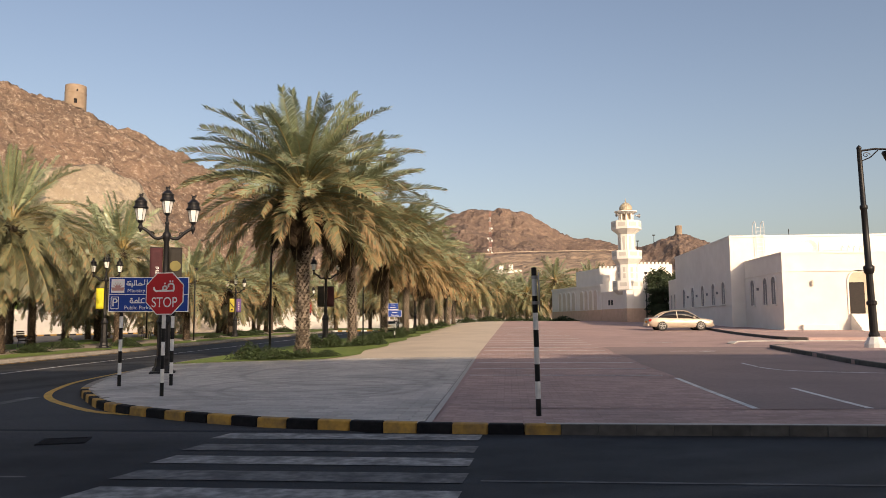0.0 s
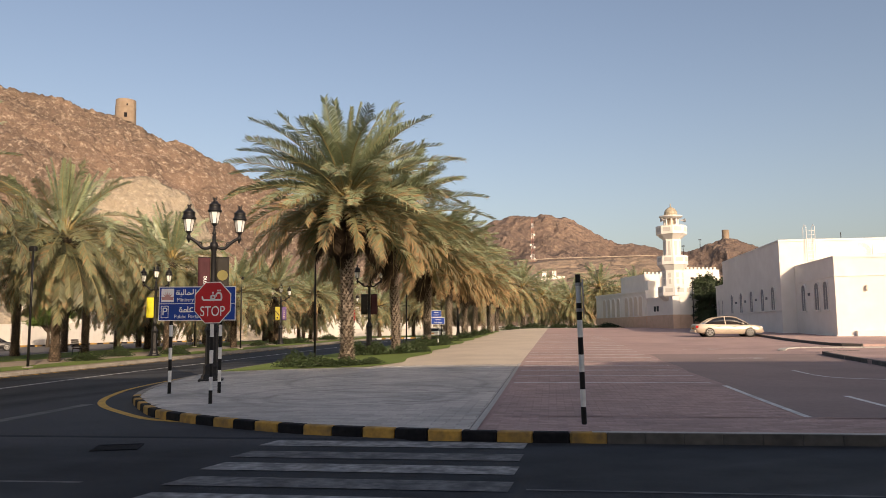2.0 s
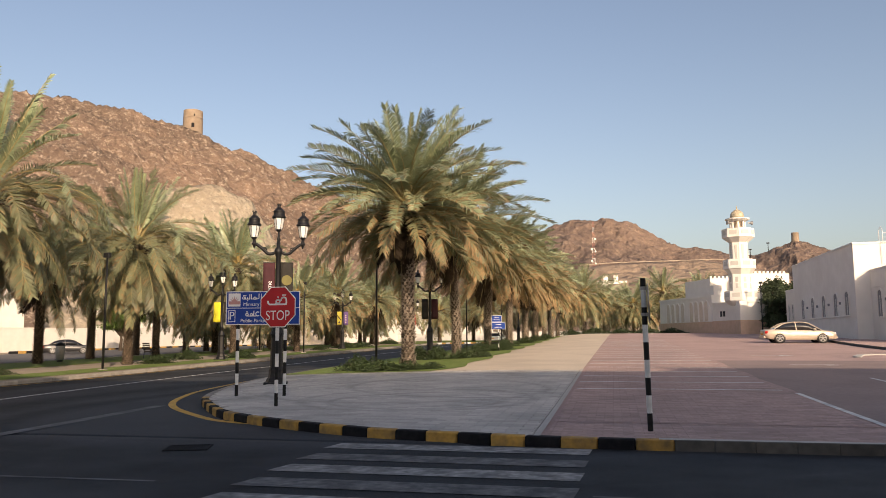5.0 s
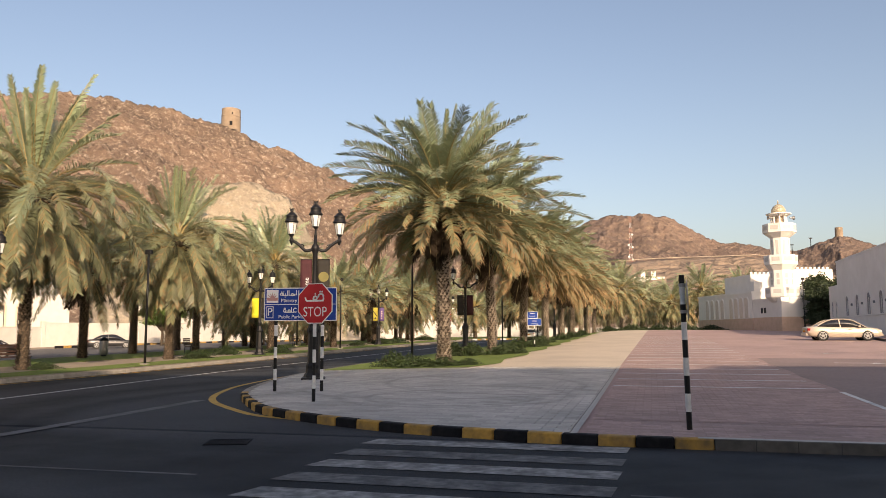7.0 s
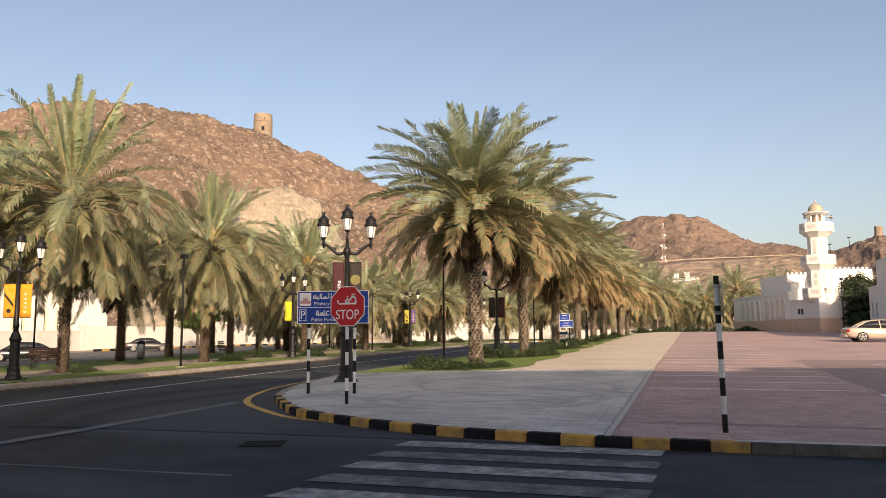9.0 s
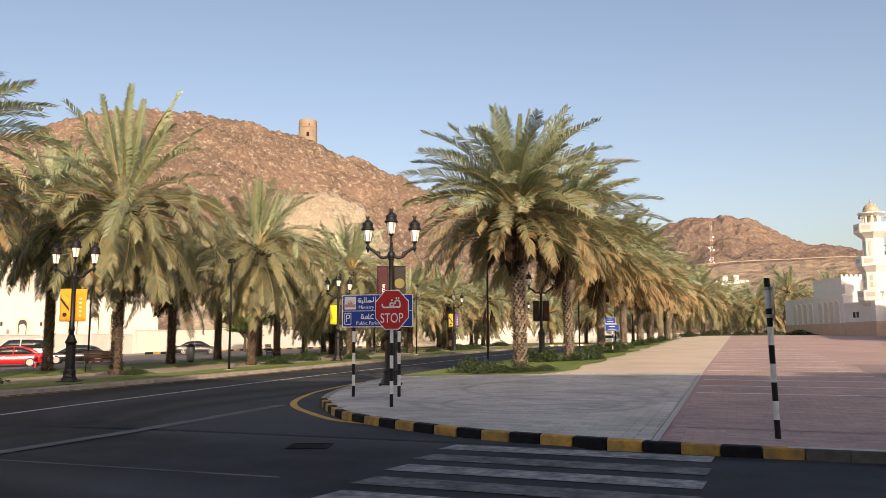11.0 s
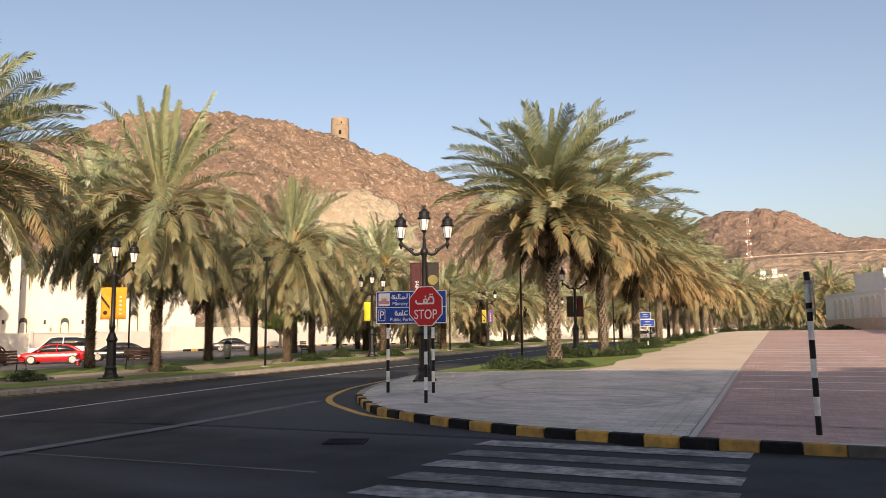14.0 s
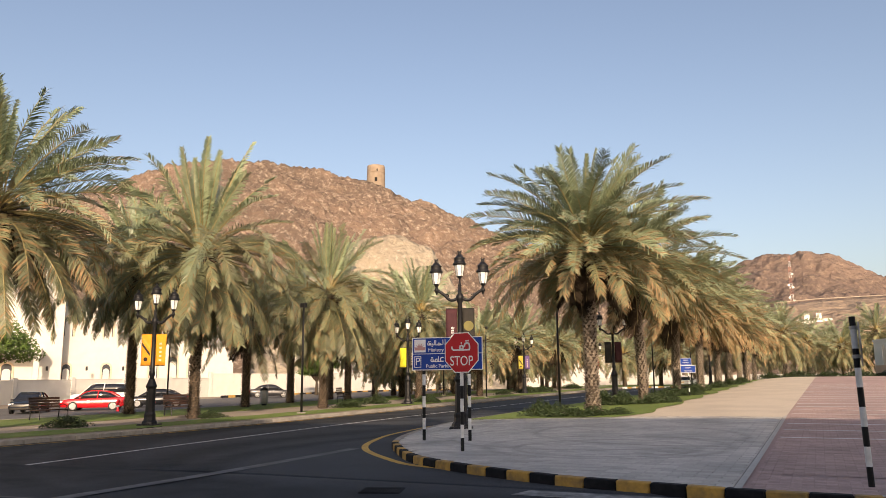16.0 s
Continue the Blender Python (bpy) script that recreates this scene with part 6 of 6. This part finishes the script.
rs = random.Random(5)
for i, (x, y, s, h) in enumerate(((-8.9, 28.5, .95, .6), (-7.6, 28.5, .8, .45), (-8.3, 28.2, .8, .4), (-9.8, 29.0, .9, .75), (-6.8, 29.0, .55, .35), (-8.7, 38.0, .9, .85), (-7.2, 38.2, .9, .75), (-9.8, 38.6, 1.0, .9), (-6.6, 39.0, .7, .6),
                                 (-8.0, 48.5, 1.2, .8), (-6.9, 48.9, .8, .7), (-7.8, 57, 1.1, .7), (-7.3, 65.5, 1.1, .7), (-7.2, 74, 1.1, .7), (-7, 82.5, 1.1, .7), (-25.2, 27.6, .7, .4), (-24.8, 38.6, 1.1, .6), (-26.1, 43.9, .9, .75),
                                 (-23.6, 46.4, 1.1, .6), (-24.4, 47.6, .9, .6), (-25.0, 70, 1.3, .75), (-24.4, 72.5, 1.4, .7), (-25.4, 64.6, .9, .5), (-25.9, 20.6, .9, .5), (-26, 88, 1.3, .8), (-5.2, 98.5, 1.8, .9), (-2.2, 99.0, 2.0, .9), (1.0, 99.5, 2.0, .8), (4.2, 100, 2.0, .9), (7.2, 100.5, 1.9, .8), (13.6, 92.3, 1.4, .9), (16.4, 91.8, 1.5, .8))):
    shrub(x, y, s, h, i)


def broadleaf(x, y, h, r, material, seed, label, low=.45):
    rnd = random.Random(seed)
    root = empty("tree", Matrix.Translation((x, y, land(x, y))), label, "tree")
    sh = Shape().tube([(0, 0, -.2), (.1, 0, h * .25), (0, .1, h * .5)], [.22, .16, .1], 8)
    v, f = [], []
    for k in range(13):
        a, u = k * 2.4, rnd.uniform(.3, .8)
        c = Vector((r * u * math.cos(a), r * u * math.sin(a), h * rnd.uniform(low, .85)))
        sh.tube([(0, .05, h * .35), tuple(c * .6 + Vector((0, 0, h * .15))), tuple(c)], [.08, .05, .02], 5)
        cv, cf = clump(rnd, 700, r * .45, r * .45, r * .55, .27)
        o = len(v)
        v += [(p[0] + c.x, p[1] + c.y, p[2] + c.z - r * .15) for p in cv]
        f += [tuple(i + o for i in q) for q in cf]
    part("trunk", sh.get(M_wood), root)
    part("crown", (v, f, material), root)


broadleaf(-63, 41.0, 7.5, 4.0, M_tree, 1, "bright green leafy tree beside the villa")
broadleaf(-56, 79.5, 4.6, 2.5, M_tree, 2, "small green tree by the white wall")
broadleaf(18.2, 88.0, 6.9, 2.3, M_treedark, 4, "dark leafy tree beside the white building", .12)
broadleaf(17.0, 87.0, 5.2, 1.7, M_treedark, 7, "dark leafy bushy tree beside the white building", .1)
broadleaf(18.9, 92, 6.8, 2.4, M_treedark, 5, "dark leafy tree behind the white building", .2)
broadleaf(16.7, 96, 7.0, 1.5, M_treedark, 6, "dark leafy tree beside the mosque", .6)


def mast(x, y, z, h):
    root = empty("radio_mast", Matrix.Translation((x, y, z)), "red and white lattice radio mast with dish aerials", "mast")
    n = 9
    for k in range(n):
        z0, z1 = h * k / n, h * (k + 1) / n
        w0, w1 = 1.3 - .07 * k, 1.3 - .07 * (k + 1)
        sh = Shape()
        for i in range(4):
            a, b = math.pi / 4 + i * math.pi / 2, math.pi / 4 + (i + 1) * math.pi / 2
            p0, p1 = (w0 * math.cos(a), w0 * math.sin(a), z0), (w1 * math.cos(a), w1 * math.sin(a), z1)
            q0, q1 = (w0 * math.cos(b), w0 * math.sin(b), z0), (w1 * math.cos(b), w1 * math.sin(b), z1)
            sh.tube([p0, p1], .06, 4).tube([p0, q1], .03, 4).tube([q0, p1], .03, 4).tube([p1, q1], .04, 4)
        part("section", sh.get(M_mastred if k % 2 == 0 else M_pwhite), root)
    for k, zz in enumerate((3, 5, 11, 12.5, 19)):
        part("dish_aerial", Shape().lathe([(.65, -.2), (.65, .2)], 12, Matrix.Translation((1.2 * (-1) ** k, -1.4, zz)) @ Matrix.Rotation(radians(90), 4, 'X')).get(M_pwhite), root)


def hill_pole(x, y, z, h):
    root = empty("hill_pole", Matrix.Translation((x, y, z)), "thin dark pole standing on a far ridge", "pole", "poles on the ridge")
    part("shaft", Shape().lathe([(.22, -2), (.18, h * .5), (.12, h)], 8).get(M_black, True), root)
    part("head", Shape().box(-.7, .7, -.15, .15, h - .3, h + .2, .05).get(M_black), root)


mast(-11, 498, 44, 30)
hill_pole(73.9, 392, 38.5, 7.0)
hill_pole(65.7, 392, 37.6, 5.0)
boundary_wall("far_wall", [(-60, 150), (-26, 146), (14, 146)], 1.7, .3, M_plaster2, "pale far wall behind the palms")
sheet("lawn_end", [(y, -26, 9) for y in steps(97, 140, 4)], P + .02, M_grass, 8, "green lawn under the far palms")
wl = empty("ridge_wall", Matrix(), "pale low wall along the top of the slope", "wall")
wl["kind"] = "structure"
for a, b in zip(((-14, 349, 33), (1, 349, 33.8), (26, 348, 33.9), (44, 347, 34)), ((1, 349, 33.8), (26, 348, 33.9), (44, 347, 34), (56, 346, 32.5))):
    part("wall_panel", Shape().tube([a, b], .2, 4).get(M_ridge), wl)


# ---- paving blocks, each with its own edges ----
def paving(root, x0f, x1, y0, y1, bw, bd, near, mat_one, mat_field, label, g):
    """Running-bond blocks: the nearest 300 as parts, the rest one joined field."""
    cham = min(.006, g * 1.2)
    one = mesh("paver", *Shape().box(g, bw - g, g, bd - g, -.03, .0, cham).get(mat_one))
    cells = []
    r = 0
    y = y0
    while y + bd < y1:
        xa = max(x0f(y), x0f(y + bd))
        x = math.floor(xa / bw) * bw + (bw / 2 if r % 2 else 0)
        while x < x1 - .02:
            a, b = max(x, xa), min(x + bw, x1)
            if b - a > .03:
                cells.append((a, y, b - a))
            x += bw
        y += bd
        r += 1
    cells.sort(key=lambda c: near(c[0], c[1]) + (0 if c[2] > bw - .001 else 1000))
    rnd = random.Random(8)
    v, f = [], []
    for i, (x, y, wd) in enumerate(cells):
        z = land(x + bw / 2, y + bd / 2) + P + rnd.uniform(-.001, .001)
        sl = (land(x, y + bd) - land(x, y)) / bd
        if i < 300:
            part("paver", one, root, "", Matrix.Translation((x, y, z - sl * bd / 2)) @ Matrix.Rotation(math.atan(sl), 4, 'X'))
        else:
            c = cham
            za, zb = z - sl * bd / 2, z + sl * bd / 2
            o = len(v)
            v += [(x + g, y + g, za - .012), (x + wd - g, y + g, za - .012), (x + wd - g, y + bd - g, zb - .012), (x + g, y + bd - g, zb - .012),
                  (x + g + c, y + g + c, za), (x + wd - g - c, y + g + c, za), (x + wd - g - c, y + bd - g - c, zb), (x + g + c, y + bd - g - c, zb)]
            f += [(o + 4, o + 5, o + 6, o + 7), (o, o + 1, o + 5, o + 4), (o + 1, o + 2, o + 6, o + 5), (o + 2, o + 3, o + 7, o + 6), (o + 3, o, o + 4, o + 7)]
    fld = part("paver_field", (v, f, mat_field), root)
    fld["kind"] = "stuff"
    fld["label"] = label


paving(pavement_near, lambda y: kerb_x(y) + .18, EDGE - .09, 11.36, 27.6, .4, .2, lambda x, y: abs(x + 3.5) * .8 + abs(y - 11), M_paver, M_paverj, "grey concrete paving blocks in running bond", .006)
paving(pavement_red, lambda y: EDGE + .1, 9.5, 11.4, 34.0, .3, .15, lambda x, y: abs(x - 1) * .8 + abs(y - 11), M_red, M_redj, "red concrete paving blocks in running bond", .002)
